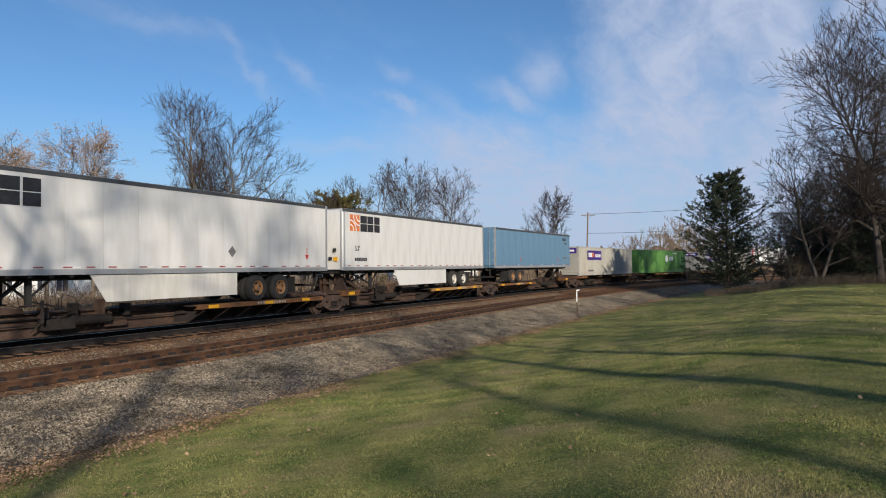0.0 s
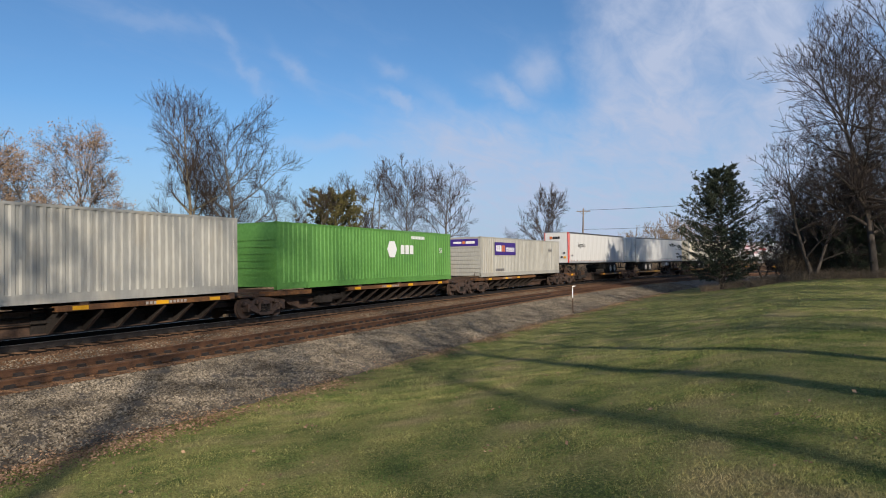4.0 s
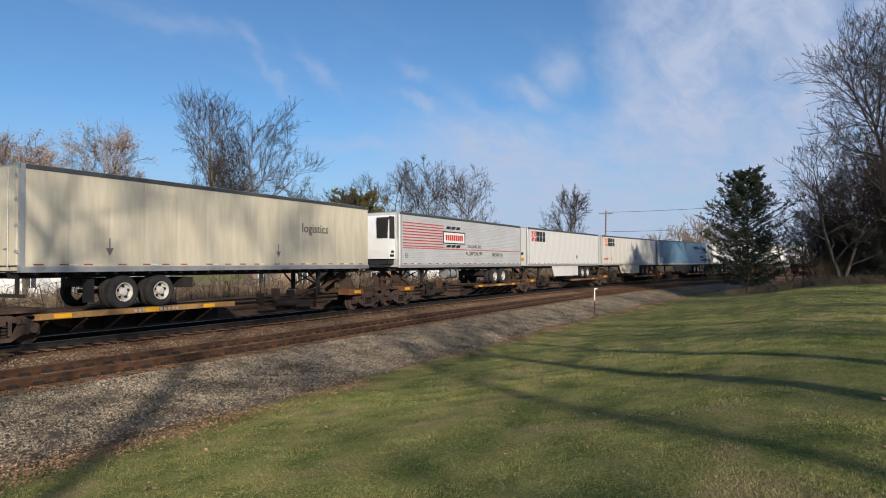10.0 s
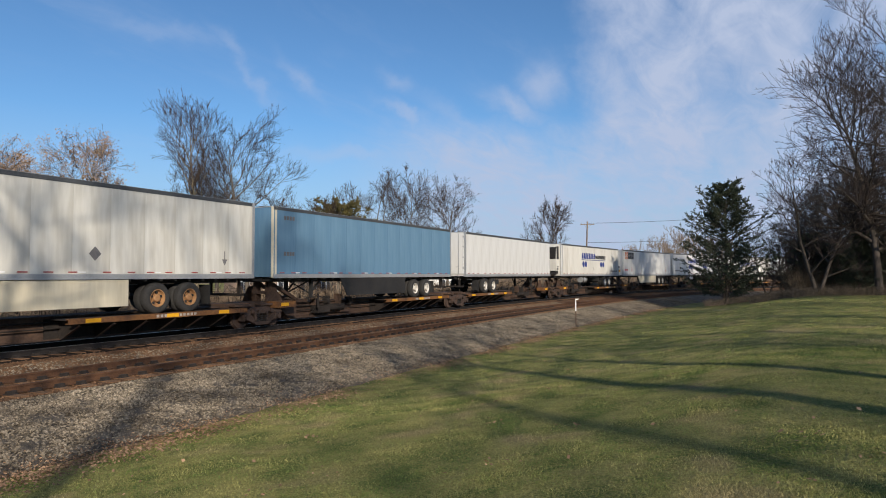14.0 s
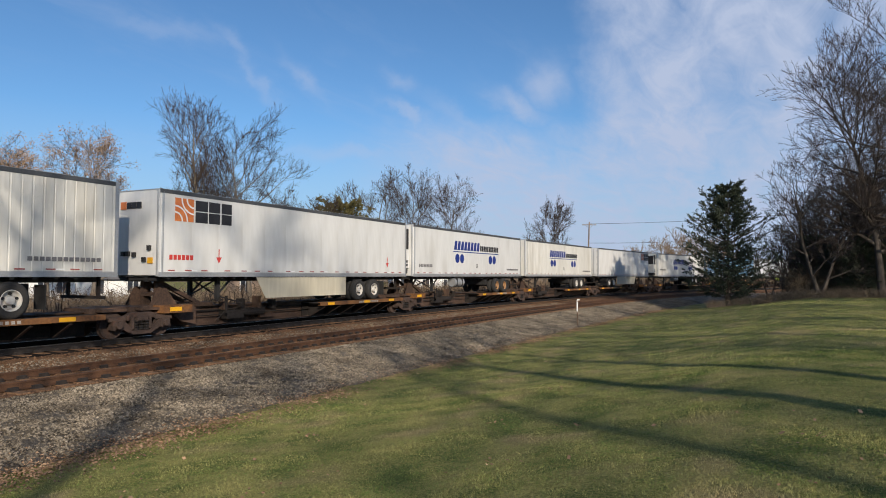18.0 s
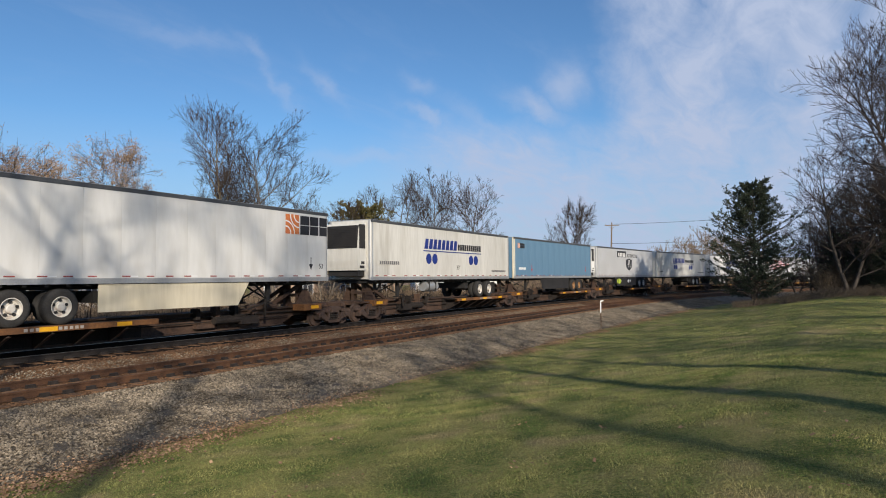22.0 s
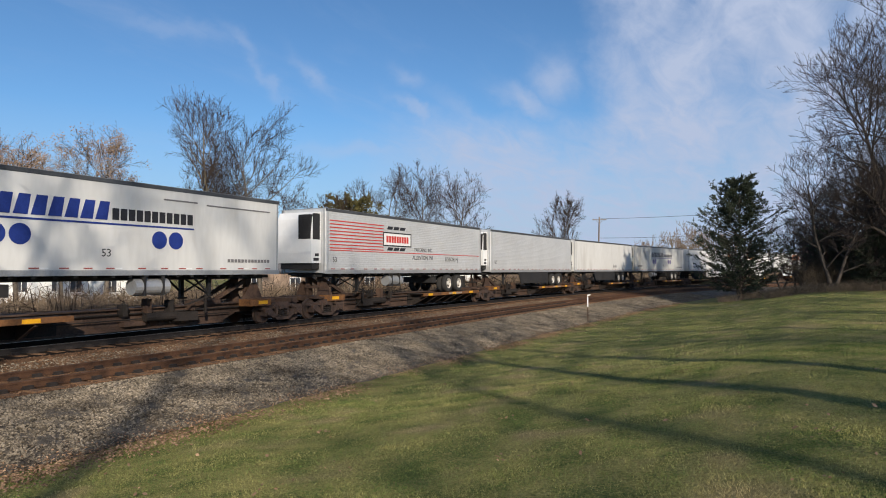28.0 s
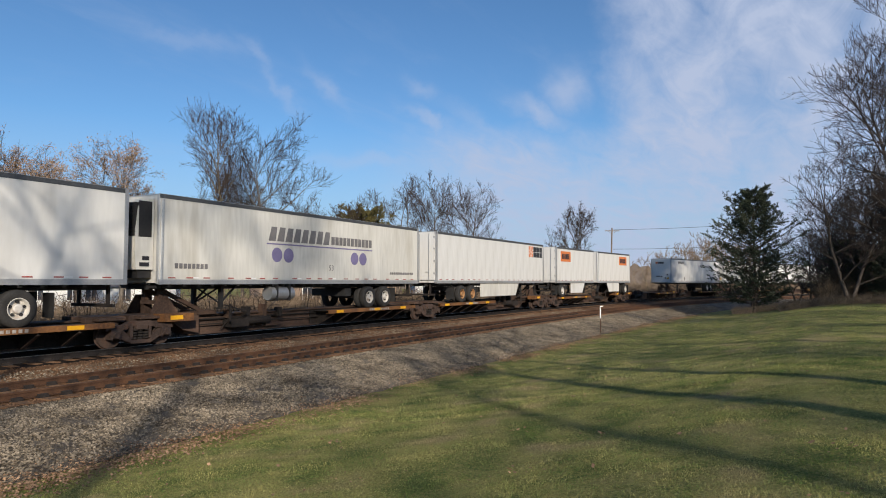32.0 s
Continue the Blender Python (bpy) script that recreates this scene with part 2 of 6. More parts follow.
BLUE = mat("faded_blue_panel", (0.075, 0.165, 0.270), (0.135, 0.250, 0.365), 0.5, 0.5, 5, bump=0.05, stretch=(1.6, 1, 0.15), spots=(0.16, 0.28, 0.38), spot_amt=0.3, spot_scale=0.5)
GREEN = mat("green_container_paint", (0.075, 0.205, 0.040), (0.125, 0.30, 0.070), 0.5, 0.6, 8, bump=0.05, spots=(0.05, 0.16, 0.04), spot_amt=0.4, spot_scale=0.8)
GREY_BOX = mat("grey_container_paint", (0.31, 0.30, 0.265), (0.43, 0.415, 0.37), 0.55, 0.6, 9, bump=0.06, stretch=(1, 1, 0.3), spots=(0.36, 0.30, 0.21), spot_amt=0.45, spot_scale=0.8)
ALU = mat("dull_aluminium", (0.36, 0.365, 0.37), (0.50, 0.505, 0.51), 0.45, 1.0, 20, metal=0.5, bump=0.06)
RIBBED = mat("ribbed_steel_panel", (0.55, 0.555, 0.555), (0.69, 0.695, 0.695), 0.38, 0.6, 9, metal=0.25, bump=0.04, spots=(0.48, 0.47, 0.45), spot_amt=0.35)
DARK_RAIL = mat("dark_top_rail", (0.055, 0.058, 0.064), (0.11, 0.115, 0.12), 0.5, 1.0, 20, metal=0.3, bump=0.05)
BLACK = mat("black_steel", (0.012, 0.012, 0.013), (0.035, 0.033, 0.032), 0.7, 2, 30, bump=0.15)
TYRE = mat("dusty_tyre", (0.016, 0.016, 0.016), (0.045, 0.042, 0.040), 0.9, 3, 30, bump=0.3)
RIM_WHITE = mat("white_wheel_rim", (0.50, 0.47, 0.42), (0.68, 0.65, 0.60), 0.5, 5, 40, bump=0.1, spots=(0.30, 0.17, 0.09), spot_amt=0.5, spot_scale=5)
RIM_RUST = mat("yellow_rusty_rim", (0.22, 0.105, 0.045), (0.42, 0.24, 0.11), 0.6, 5, 40, bump=0.1, spots=(0.22, 0.10, 0.05), spot_amt=0.6, spot_scale=5)
CAR_BROWN = mat("brown_car_paint", (0.030, 0.018, 0.013), (0.100, 0.060, 0.042), 0.8, 1.2, 14, bump=0.2, spots=(0.15, 0.085, 0.052), spot_amt=0.5, spot_scale=1.5)
CAR_ORANGE = mat("faded_orange_sill", (0.060, 0.028, 0.015), (0.235, 0.105, 0.034), 0.75, 1.2, 14, bump=0.15, spots=(0.055, 0.028, 0.018), spot_amt=0.9, spot_scale=0.9)
SILL_TAN = mat("faded_yellow_sill", (0.20, 0.105, 0.036), (0.42, 0.24, 0.085), 0.75, 1.2, 14, bump=0.15, spots=(0.08, 0.04, 0.022), spot_amt=0.85, spot_scale=1.1)
# grimy steel, its colour lowered further for the shade under the cars
CAR_DARK = mat("grimy_shaded_steel", (0.008, 0.0065, 0.006), (0.034, 0.026, 0.022), 0.85, 1.5, 18, bump=0.25)
TRUCK_STEEL = mat("rusty_truck_casting", (0.026, 0.017, 0.014), (0.095, 0.062, 0.048), 0.85, 3, 30, bump=0.4, spots=(0.10, 0.045, 0.025), spot_amt=0.5, spot_scale=4)
STENCIL = mat("worn_stencil_paint", (0.26, 0.23, 0.20), (0.46, 0.43, 0.40), 0.7, 6, 40, bump=0.02, spots=(0.12, 0.07, 0.04), spot_amt=0.6, spot_scale=6)
YELLOW = mat("yellow_reflector", (0.62, 0.30, 0.012), (0.80, 0.42, 0.02), 0.45, 3, 30, bump=0.03)
RED = mat("red_marking", (0.45, 0.035, 0.03), (0.60, 0.06, 0.045), 0.5, 3, 30, bump=0.02)
TAPE_RED = mat("dull_red_tape", (0.22, 0.05, 0.05), (0.42, 0.09, 0.08), 0.5, 3, 30, bump=0.02)
ORANGE = mat("orange_marking", (0.50, 0.13, 0.05), (0.72, 0.24, 0.06), 0.5, 3, 30, bump=0.02)
NAVY = mat("blue_marking", (0.012, 0.028, 0.17), (0.02, 0.045, 0.25), 0.5, 3, 30, bump=0.02)
VIOLET = mat("violet_marking", (0.042, 0.018, 0.17), (0.06, 0.03, 0.235), 0.5, 3, 30, bump=0.02)
FADED = mat("faded_violet_marking", (0.16, 0.14, 0.27), (0.22, 0.19, 0.34), 0.6, 3, 30, bump=0.02)
INK = mat("black_marking", (0.015, 0.015, 0.018), (0.035, 0.035, 0.04), 0.55, 3, 30, bump=0.02)
INK_FADED = mat("faded_black_marking", (0.12, 0.115, 0.12), (0.20, 0.19, 0.19), 0.6, 3, 30, bump=0.02)
PAPER = mat("white_marking", (0.74, 0.74, 0.73), (0.82, 0.82, 0.81), 0.5, 3, 30, bump=0.02)
LIME = mat("lime_marking", (0.36, 0.50, 0.03), (0.46, 0.60, 0.06), 0.5, 3, 30, bump=0.02)
WOOD_POLE = mat("weathered_pole", (0.12, 0.09, 0.065), (0.26, 0.20, 0.15), 0.9, 3, 25, bump=0.4, stretch=(1, 1, 0.15))
CONE = mat("cone_orange", (0.75, 0.10, 0.02), (0.85, 0.16, 0.03), 0.5, 3, 30, bump=0.03)
HOUSE_WHITE = mat("white_siding", (0.66, 0.66, 0.64), (0.78, 0.78, 0.76), 0.7, 0.6, 8, bump=0.1)
BRICK = mat("tan_brick_wall", (0.28, 0.19, 0.135), (0.42, 0.31, 0.23), 0.9, 0.8, 12, bump=0.3)
ROOF = mat("grey_shingle_roof", (0.10, 0.095, 0.095), (0.20, 0.19, 0.185), 0.9, 1, 14, bump=0.4)
# dark gravel, blackened further for the shade by ties and near rail
SHADED_BED = mat("dark_shaded_bed", (0.009, 0.007, 0.006), (0.036, 0.028, 0.023), 0.95, 2.0, 45, bump=1.0, dist=0.05, spots=(0.06, 0.04, 0.03), spot_amt=0.5, spot_scale=1.4, spec=0.1)
SOIL = mat("leafy_soil", (0.030, 0.023, 0.016), (0.11, 0.084, 0.056), 0.95, 0.8, 18, bump=0.8, dist=0.06, spots=(0.17, 0.125, 0.08), spot_amt=0.6, spec=0.1)
PANE = mat("dark_window_pane", (0.03, 0.035, 0.045), (0.06, 0.07, 0.085), 0.12, 1, 8, bump=0, spec=0.6)
HILL = mat("far_woods_brown", (0.115, 0.095, 0.085), (0.20, 0.165, 0.145), 1.0, 0.05, 0.4, bump=0, per_island=0.25, spec=0.05)

# ---- mesh helpers ----


def add_box(bm, x0, x1, y0, y1, z0, z1):
    v = [bm.verts.new((x, y, z)) for x in (x0, x1) for y in (y0, y1) for z in (z0, z1)]
    for q in ((0, 1, 3, 2), (4, 6, 7, 5), (0, 4, 5, 1), (2, 3, 7, 6), (0, 2, 6, 4), (1, 5, 7, 3)):
        bm.faces.new([v[i] for i in q])


def add_prism(bm, pts, axis, a, b):
    """A closed outline of 2D points pulled from a to b along an axis (0, 1 or 2)."""
    def at(p, d):
        c = list(p)
        c.insert(axis, d)
        return bm.verts.new(c)
    lo, hi = [at(p, a) for p in pts], [at(p, b) for p in pts]
    n = len(pts)
    for i in range(n):
        bm.faces.new((lo[i], lo[(i + 1) % n], hi[(i + 1) % n], hi[i]))
    bm.faces.new(lo[::-1])
    bm.faces.new(hi)


def add_bar(bm, p, q, w, h=None):
    """A square bar from p to q."""
    p, q = Vector(p), Vector(q)
    d = (q - p).normalized()
    side = d.cross(Vector((0, 0, 1)) if abs(d.z) < 0.95 else Vector((1, 0, 0))).normalized()
    top = side.cross(d)
    h = h or w
    ring = [[bm.verts.new(e + side * (a * w / 2) + top * (b * h / 2)) for a, b in ((-1, -1), (1, -1), (1, 1), (-1, 1))] for e in (p, q)]
    for i in range(4):
        bm.faces.new((ring[0][i], ring[0][(i + 1) % 4], ring[1][(i + 1) % 4], ring[1][i]))
    bm.faces.new(ring[0][::-1])
    bm.faces.new(ring[1])


def add_tube(bm, p, q, r0, r1=None, n=10):
    p, q = Vector(p), Vector(q)
    d = (q - p).normalized()
    side = d.cross(Vector((0, 0, 1)) if abs(d.z) < 0.95 else Vector((1, 0, 0))).normalized()
    top = side.cross(d)
    r1 = r0 if r1 is None else r1
    ring = [[bm.verts.new(e + (side * math.cos(6.28319 * i / n) + top * math.sin(6.28319 * i / n)) * r) for i in range(n)] for e, r in ((p, r0), (q, r1))]
    for i in range(n):
        bm.faces.new((ring[0][i], ring[0][(i + 1) % n], ring[1][(i + 1) % n], ring[1][i]))
    bm.faces.new(ring[0][::-1])
    bm.faces.new(ring[1])


def add_lathe(bm, profile, y0, cx, cz, n=20):
    """Rings of (radius, y) turned about the y axis through (cx, cz)."""
    rings = [[bm.verts.new((cx + r * math.cos(6.28319 * i / n), y0 + y, cz + r * math.sin(6.28319 * i / n))) for i in range(n)] for r, y in profile]
    for a, b in zip(rings, rings[1:]):
        for i in range(n):
            bm.faces.new((a[i], a[(i + 1) % n], b[(i + 1) % n], b[i]))
    for (r, _), ring in ((profile[0], rings[0][::-1]), (profile[-1], rings[-1])):
        if r < 0.15:
            bm.faces.new(ring)


def mesh_of(name, bm, material, smooth=False):
    bmesh.ops.recalc_face_normals(bm, faces=bm.faces)
    me = bpy.data.meshes.new(name)
    bm.to_mesh(me)
    bm.free()
    me.materials.append(material)
    if smooth:
        me.shade_smooth()
    return me


def part(name, bm, material, parent, label="", smooth=False):
    """Links a bmesh, or a mesh, as one object under its thing."""
    me = mesh_of(name, bm, material, smooth) if isinstance(bm, bmesh.types.BMesh) else bm
    ob = new(name, me)
    ob.parent = parent
    if label:
        ob["label"] = label
    return ob


def raw(name, verts, faces, material, smooth=False):
    me = bpy.data.meshes.new(name)
    me.from_pydata([tuple(v) for v in verts] if not isinstance(verts, np.ndarray) else verts.tolist(), [], faces if not isinstance(faces, np.ndarray) else faces.tolist())
    me.materials.append(material)
    if smooth:
        me.shade_smooth()
    return me


def boxes(*bs):
    bm = bmesh.new()
    for b in bs:
        add_box(bm, *b)
    return bm

# ---- the line of the railway: distance along the train's near side, bending away to the right ----
GRID = np.arange(-540.0, 640.0, 0.5)


def bend(s):
    s1 = np.clip(s, -30.0, 120.0) / 100.0
    k = -0.00014 - 0.00864 * s1 + 0.0009 * s1 * s1
    return k * np.clip((s + 45.0) / 25.0, 0, 1) * np.clip((175.0 - s) / 50.0, 0, 1)


_k = bend(GRID)
_th = np.concatenate([[0.0], np.cumsum((_k[1:] + _k[:-1]) * 0.25)])
_i0 = int(np.searchsorted(GRID, 0.0))
_th += 1.09894 - _th[_i0]
_mid = (_th[1:] + _th[:-1]) / 2
_px = np.concatenate([[0.0], np.cumsum(np.cos(_mid) * 0.5)])
_py = np.concatenate([[0.0], np.cumsum(np.sin(_mid) * 0.5)])
_px += -7.856 - _px[_i0]
_py += 24.843 - _py[_i0]


def along(s, n=0.0):
    """The place s metres along the line and n metres from the train's near side towards the lawn, and the heading there."""
    th = np.interp(s, GRID, _th)
    return np.interp(s, GRID, _px) + n * np.sin(th), np.interp(s, GRID, _py) - n * np.cos(th), th


def across(x, y):
    """Distance along and across the line for points on the plan."""
    x, y = np.atleast_1d(x).astype(float), np.atleast_1d(y).astype(float)
    gx, gy, gs, gt = _px[900:1420:2], _py[900:1420:2], GRID[900:1420:2], _th[900:1420:2]
    out_s, out_n = np.empty(len(x)), np.empty(len(x))
    for a in range(0, len(x), 4000):
        xx, yy = x[a:a + 4000, None], y[a:a + 4000, None]
        j = np.argmin((gx - xx) ** 2 + (gy - yy) ** 2, axis=1)
        ex, ey = xx[:, 0] - gx[j], yy[:, 0] - gy[j]
        out_s[a:a + 4000] = gs[j] + ex * np.cos(gt[j]) + ey * np.sin(gt[j])
        out_n[a:a + 4000] = ex * np.sin(gt[j]) - ey * np.cos(gt[j])
    return out_s, out_n


FALL_N = (-400, -30, -9, -4.6, -2.75, 0.1, 1.6, 4.5, 5.0, 8.1, 9.2, 11, 13, 15, 16.2, 17.2, 18.2, 19.4, 21, 24, 32, 60)
FALL_Z = (-1.0, -0.9, -0.75, -0.66, -0.235, -0.235, -0.455, -0.475, -0.51, -0.93, -0.91, -0.72, -0.50, -0.22, -0.02, 0.16, 0.31, 0.42, 0.49, 0.51, 0.52, 0.7)


def level(n):
    return np.interp(n, FALL_N, FALL_Z)


def ground_z(x, y):
    s, n = across(x, y)
    return level(n)


def smooth_noise(a, b, seed):
    """Cheap rolling noise over two arrays."""
    r = np.random.RandomState(seed)
    out = np.zeros(np.broadcast(a, b).shape)
    for i in range(9):
        f, g, p = r.uniform(0.3, 2.4), r.uniform(0.3, 2.4), r.uniform(0, 6.28)
        out = out + np.sin(a * f + b * g * r.choice((-1, 1)) + p) / 9
    return out


def strip(name, s, n, z, material):
    """A sheet over rows along the line and columns across it."""
    S, N = np.meshgrid(s, n, indexing="ij")
    X, Y, _ = along(S, N)
    verts = np.stack([X, Y, z(S, N)], -1).reshape(-1, 3)
    r, c = len(s), len(n)
    i = (np.arange(r - 1)[:, None] * c + np.arange(c - 1)[None]).ravel()
    return verts, np.stack([i, i + 1, i + c + 1, i + c], -1)


# the ground: fine near the railway and the lawn, running out to the horizon
s_rows = np.concatenate([np.arange(-520, -40, 20.0), np.arange(-40, 110, 0.75), np.arange(110, 620, 20.0)])
n_cols = np.concatenate([[-1600, -700, -300, -150], np.arange(-80, -10, 5.0), np.arange(-10, 5, 1.0), np.arange(5, 30, 0.6), [32, 36, 42, 50]])
gv, gf = strip("ground", s_rows, n_cols, lambda S, N: level(N) - np.where((N > -4.8) & (N < 7.9), 0.10, 0) + np.where(N > 8.2, 0.05, 0) * smooth_noise(S, N, 3), GRASS)
gv[:, 2] = np.where(np.hypot(gv[:, 0], gv[:, 1]) > 400, -1.0, gv[:, 2])
base = len(gv)
far = np.array([(-3000, -3000, -1.4), (3000, -3000, -1.4), (3000, 3000, -1.4), (-3000, 3000, -1.4)])
ground = tagged(new("ground", raw("ground", np.concatenate([gv, far]), gf[:, ::-1].tolist() + [[base, base + 1, base + 2, base + 3]], GRASS, True)),
                "mown autumn lawn, green with straw-brown patches", "ground", kind="structure")

# the ballast bed of both tracks, with an uneven foot against the lawn
b_rows = np.concatenate([np.arange(-520, -36, 8.0), np.arange(-36, 100, 0.5), np.arange(100, 620, 8.0)])
b_cols = np.array([-4.6, -3.6, -2.75, -2, -1, 0.1, 0.6, 1.1, 1.6, 2.4, 3.2, 4.0, 4.5, 5.0, 5.6, 6.2, 6.8, 7.4, 7.9, 8.25])


def ballast_z(S, N):
    lump = 0.05 * smooth_noise(S * 2.1, N * 2.3, 5) + 0.03 * smooth_noise(S * 6, N * 6, 6)
    foot = np.where(N > 8.0, -0.10, 0.0)
    return level(N) + 0.02 + np.where(N > 4.6, lump, lump * 0.25) + foot


bv, bf = strip("ballast_bed", b_rows, b_cols, ballast_z, GRAVEL)
ballast = tagged(new("ballast_bed", raw("ballast_bed", bv, bf[:, ::-1], GRAVEL, True)), "grey crushed-stone ballast bank beside the tracks", "ballast", kind="structure")
# bed top round the ties: dark gravel with shade painted in, then rust-stained
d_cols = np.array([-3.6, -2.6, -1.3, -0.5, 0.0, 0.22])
dv, df = strip("cinder_bed", b_rows, d_cols, lambda S, N: level(N) + 0.045 + 0.012 * smooth_noise(S * 5, N * 5, 8), SHADED_BED)
tagged(new("cinder_bed", raw("cinder_bed", dv, df[:, ::-1], SHADED_BED, True)), "dark gravel under the train with shade painted into its colour", "ballast", kind="structure")
s_cols = np.array([-70.0, -45.0, -26.0, -20, -14, -9, -6, -4.4])
sv, sf = strip("leafy_soil", b_rows, s_cols, lambda S, N: level(N) + 0.03 + 0.05 * smooth_noise(S, N, 9), SOIL)
tagged(new("leafy_soil", raw("leafy_soil", sv, sf[:, ::-1], SOIL, True)), "brown leafy soil beyond the tracks", "soil", kind="structure")
r_cols = np.array([0.22, 0.5, 0.9, 1.7, 2.4, 3.1, 3.8, 4.45])
rv, rf = strip("stained_bed", b_rows, r_cols, lambda S, N: level(N) + 0.045 + 0.012 * smooth_noise(S * 5, N * 5, 8), RUST_BED)
tagged(new("stained_bed", raw("stained_bed", rv, rf[:, ::-1], RUST_BED, True)), "rust-stained gravel between the ties", "ballast", kind="structure")


def scatter(count, s0, s1, n0, n1, seed, power=1.0):
    r = np.random.RandomState(seed)
    u = r.rand(count) ** power
    return s0 + (s1 - s0) * u, n0 + (n1 - n0) * r.rand(count), r


def stones(name, count, s0, s1, n0, n1, size, seed, power, label, material=STONE, raised=0.0):
    s, n, r = scatter(count, s0, s1, n0, n1, seed, power)
    n = np.where((n > 7.2) & (r.rand(count) < (n - 7.2) * 0.9), n - 2.4, n)
    X, Y, _ = along(s, n)
    Z = ballast_z(s, n) + size * 0.25 + raised
    octa = np.array([(1, 0, 0), (-1, 0, 0), (0, 1, 0), (0, -1, 0), (0, 0, 1), (0, 0, -1)], float)
    tri = np.array([(0, 2, 4), (2, 1, 4), (1, 3, 4), (3, 0, 4), (2, 0, 5), (1, 2, 5), (3, 1, 5), (0, 3, 5)])
    k = size * r.uniform(0.5, 1.25, (count, 1, 1)) * r.uniform(0.6, 1.3, (count, 6, 1))
    a = r.uniform(0, 6.28, count)
    ca, sa = np.cos(a)[:, None], np.sin(a)[:, None]
    o = octa[None] * k * np.array([1, 0.8, 0.6])
    tilt = r.uniform(-0.6, 0.6, (count, 1))
    ox, oy, oz = o[..., 0] + tilt * o[..., 2], o[..., 1] - tilt * o[..., 2], o[..., 2] + tilt * o[..., 0]
    v = np.stack([X[:, None] + ox * ca - oy * sa, Y[:, None] + ox * sa + oy * ca, Z[:, None] + oz], -1).reshape(-1, 3)
    f = (np.arange(count)[:, None, None] * 6 + tri[None]).reshape(-1, 3)
    return tagged(new(name, raw(name, v, f, material)), label, "gravel", kind="stuff")


stones("ballast_stones", 92000, -20, 16, 4.4, 8.2, 0.034, 11, 1.25, "loose grey ballast stones on the bank")
stones("bank_stones", 42000, 13, 60, 4.4, 8.15, 0.045, 12, 1.4, "loose grey ballast stones farther along the bank")
stones("middle_stones", 9000, -16, 36, 0.6, 1.55, 0.032, 13, 1.3, "pale stones between the two tracks", raised=0.022)
stones("rusty_stones", 34000, -16, 36, 0.2, 4.45, 0.032, 14, 1.3, "rust-brown stones round the ties", RUST_STONE, 0.02)

# ---- the two tracks: rails on ties ----
TRACKS = (("main_track", -1.3, 0.0), ("near_track", 3.1, -0.23))


def rail_sheet(n, top, half_w, z0, z1):
    s = np.concatenate([np.arange(-520, -40, 6.0), np.arange(-40, 180, 1.0), np.arange(180, 620, 6.0)])
    ring = [(n - half_w, z0), (n + half_w, z0), (n + half_w, z1), (n - half_w, z1)]
    v = []
    for nn, z in ring:
        X, Y, _ = along(s, nn)
        v.append(np.stack([X, Y, np.full_like(s, z)], -1))
    v = np.stack(v, 1).reshape(-1, 3)
    i = np.arange(len(s) - 1) * 4
    return v, np.concatenate([np.stack([i + a, i + (a + 1) % 4, i + (a + 1) % 4 + 4, i + a + 4], -1) for a in range(4)])


tie_mesh = mesh_of("tie", boxes((-0.115, 0.115, -1.3, 1.3, -0.09, 0.09)), TIE)
# plates oversized and near-black: their colour carries the shadow dashes along the rails
plate_mesh = mesh_of("tie_plate", boxes((-0.12, 0.12, -0.19, 0.19, 0.0, 0.02), (-0.10, 0.10, -0.17, -0.09, 0.02, 0.075), (-0.10, 0.10, 0.09, 0.17, 0.02, 0.075)), CAR_DARK)
for name, centre, top in TRACKS:
    track = tagged(new(name), "rusty railway track on weathered wooden ties", "track", kind="structure")
    for side in (-0.753, 0.753):
        n = centre + side
        vs, fs, off = [], [], 0
        for hw, z0, z1 in ((0.07, top - 0.172, top - 0.15), (0.013, top - 0.15, top - 0.042), (0.036, top - 0.042, top - 0.004)):
            v, f = rail_sheet(n, top, hw, z0, z1)
            vs.append(v)
            fs.append(f + off)
            off += len(v)
        rail = part("rail", raw("rail", np.concatenate(vs), np.concatenate(fs), RAIL_BLACK if name == "main_track" else RAIL), RAIL, track, "near-black steel rail" if name == "main_track" else "rust-brown steel rail")
        v, f = rail_sheet(n, top, 0.030, top - 0.004, top)
        part("rail_head", raw("rail_head", v, f, RAIL_TOP if name == "main_track" else RAIL), RAIL, rail)

# ---- the train: spine cars that carry road trailers and containers ----
# In a unit's space x runs back along the train from the load's leading end, -y is the lawn side, z is up from the rail.
LONG, Z_LOW, Z_TOP = 16.15, 1.97, 4.92
MOVERS = []  # (thing, distance of its leading end along the train)
KEPT = {}


def kept(key, build):
    if key not in KEPT:
        KEPT[key] = build()
    return KEPT[key]


def put(name, me, parent, x=0.0, y=0.0, z=0.0, turn=0.0, label=""):
    ob = part(name, me, None, parent, label)
    if name == "lettering":
        ob["kind"] = "stuff"
    ob.location = (x, y, z)
    if turn:
        ob.rotation_euler = (0, 0, radians(turn))
    return ob


def text_mesh(body, size, material):
    def build():
        cu = bpy.data.curves.new("lettering", "FONT")
        cu.body, cu.size, cu.extrude, cu.resolution_u = body, size, 0.002, 2
        ob = new("lettering", cu)
        bpy.context.view_layer.update()
        me = bpy.data.meshes.new_from_object(ob)
        bpy.data.objects.remove(ob)
        me.transform(Matrix.Rotation(radians(90), 4, "X"))
        me.materials.clear()
        me.materials.append(material)
        return me
    return kept(("text", body, size, material.name), build)


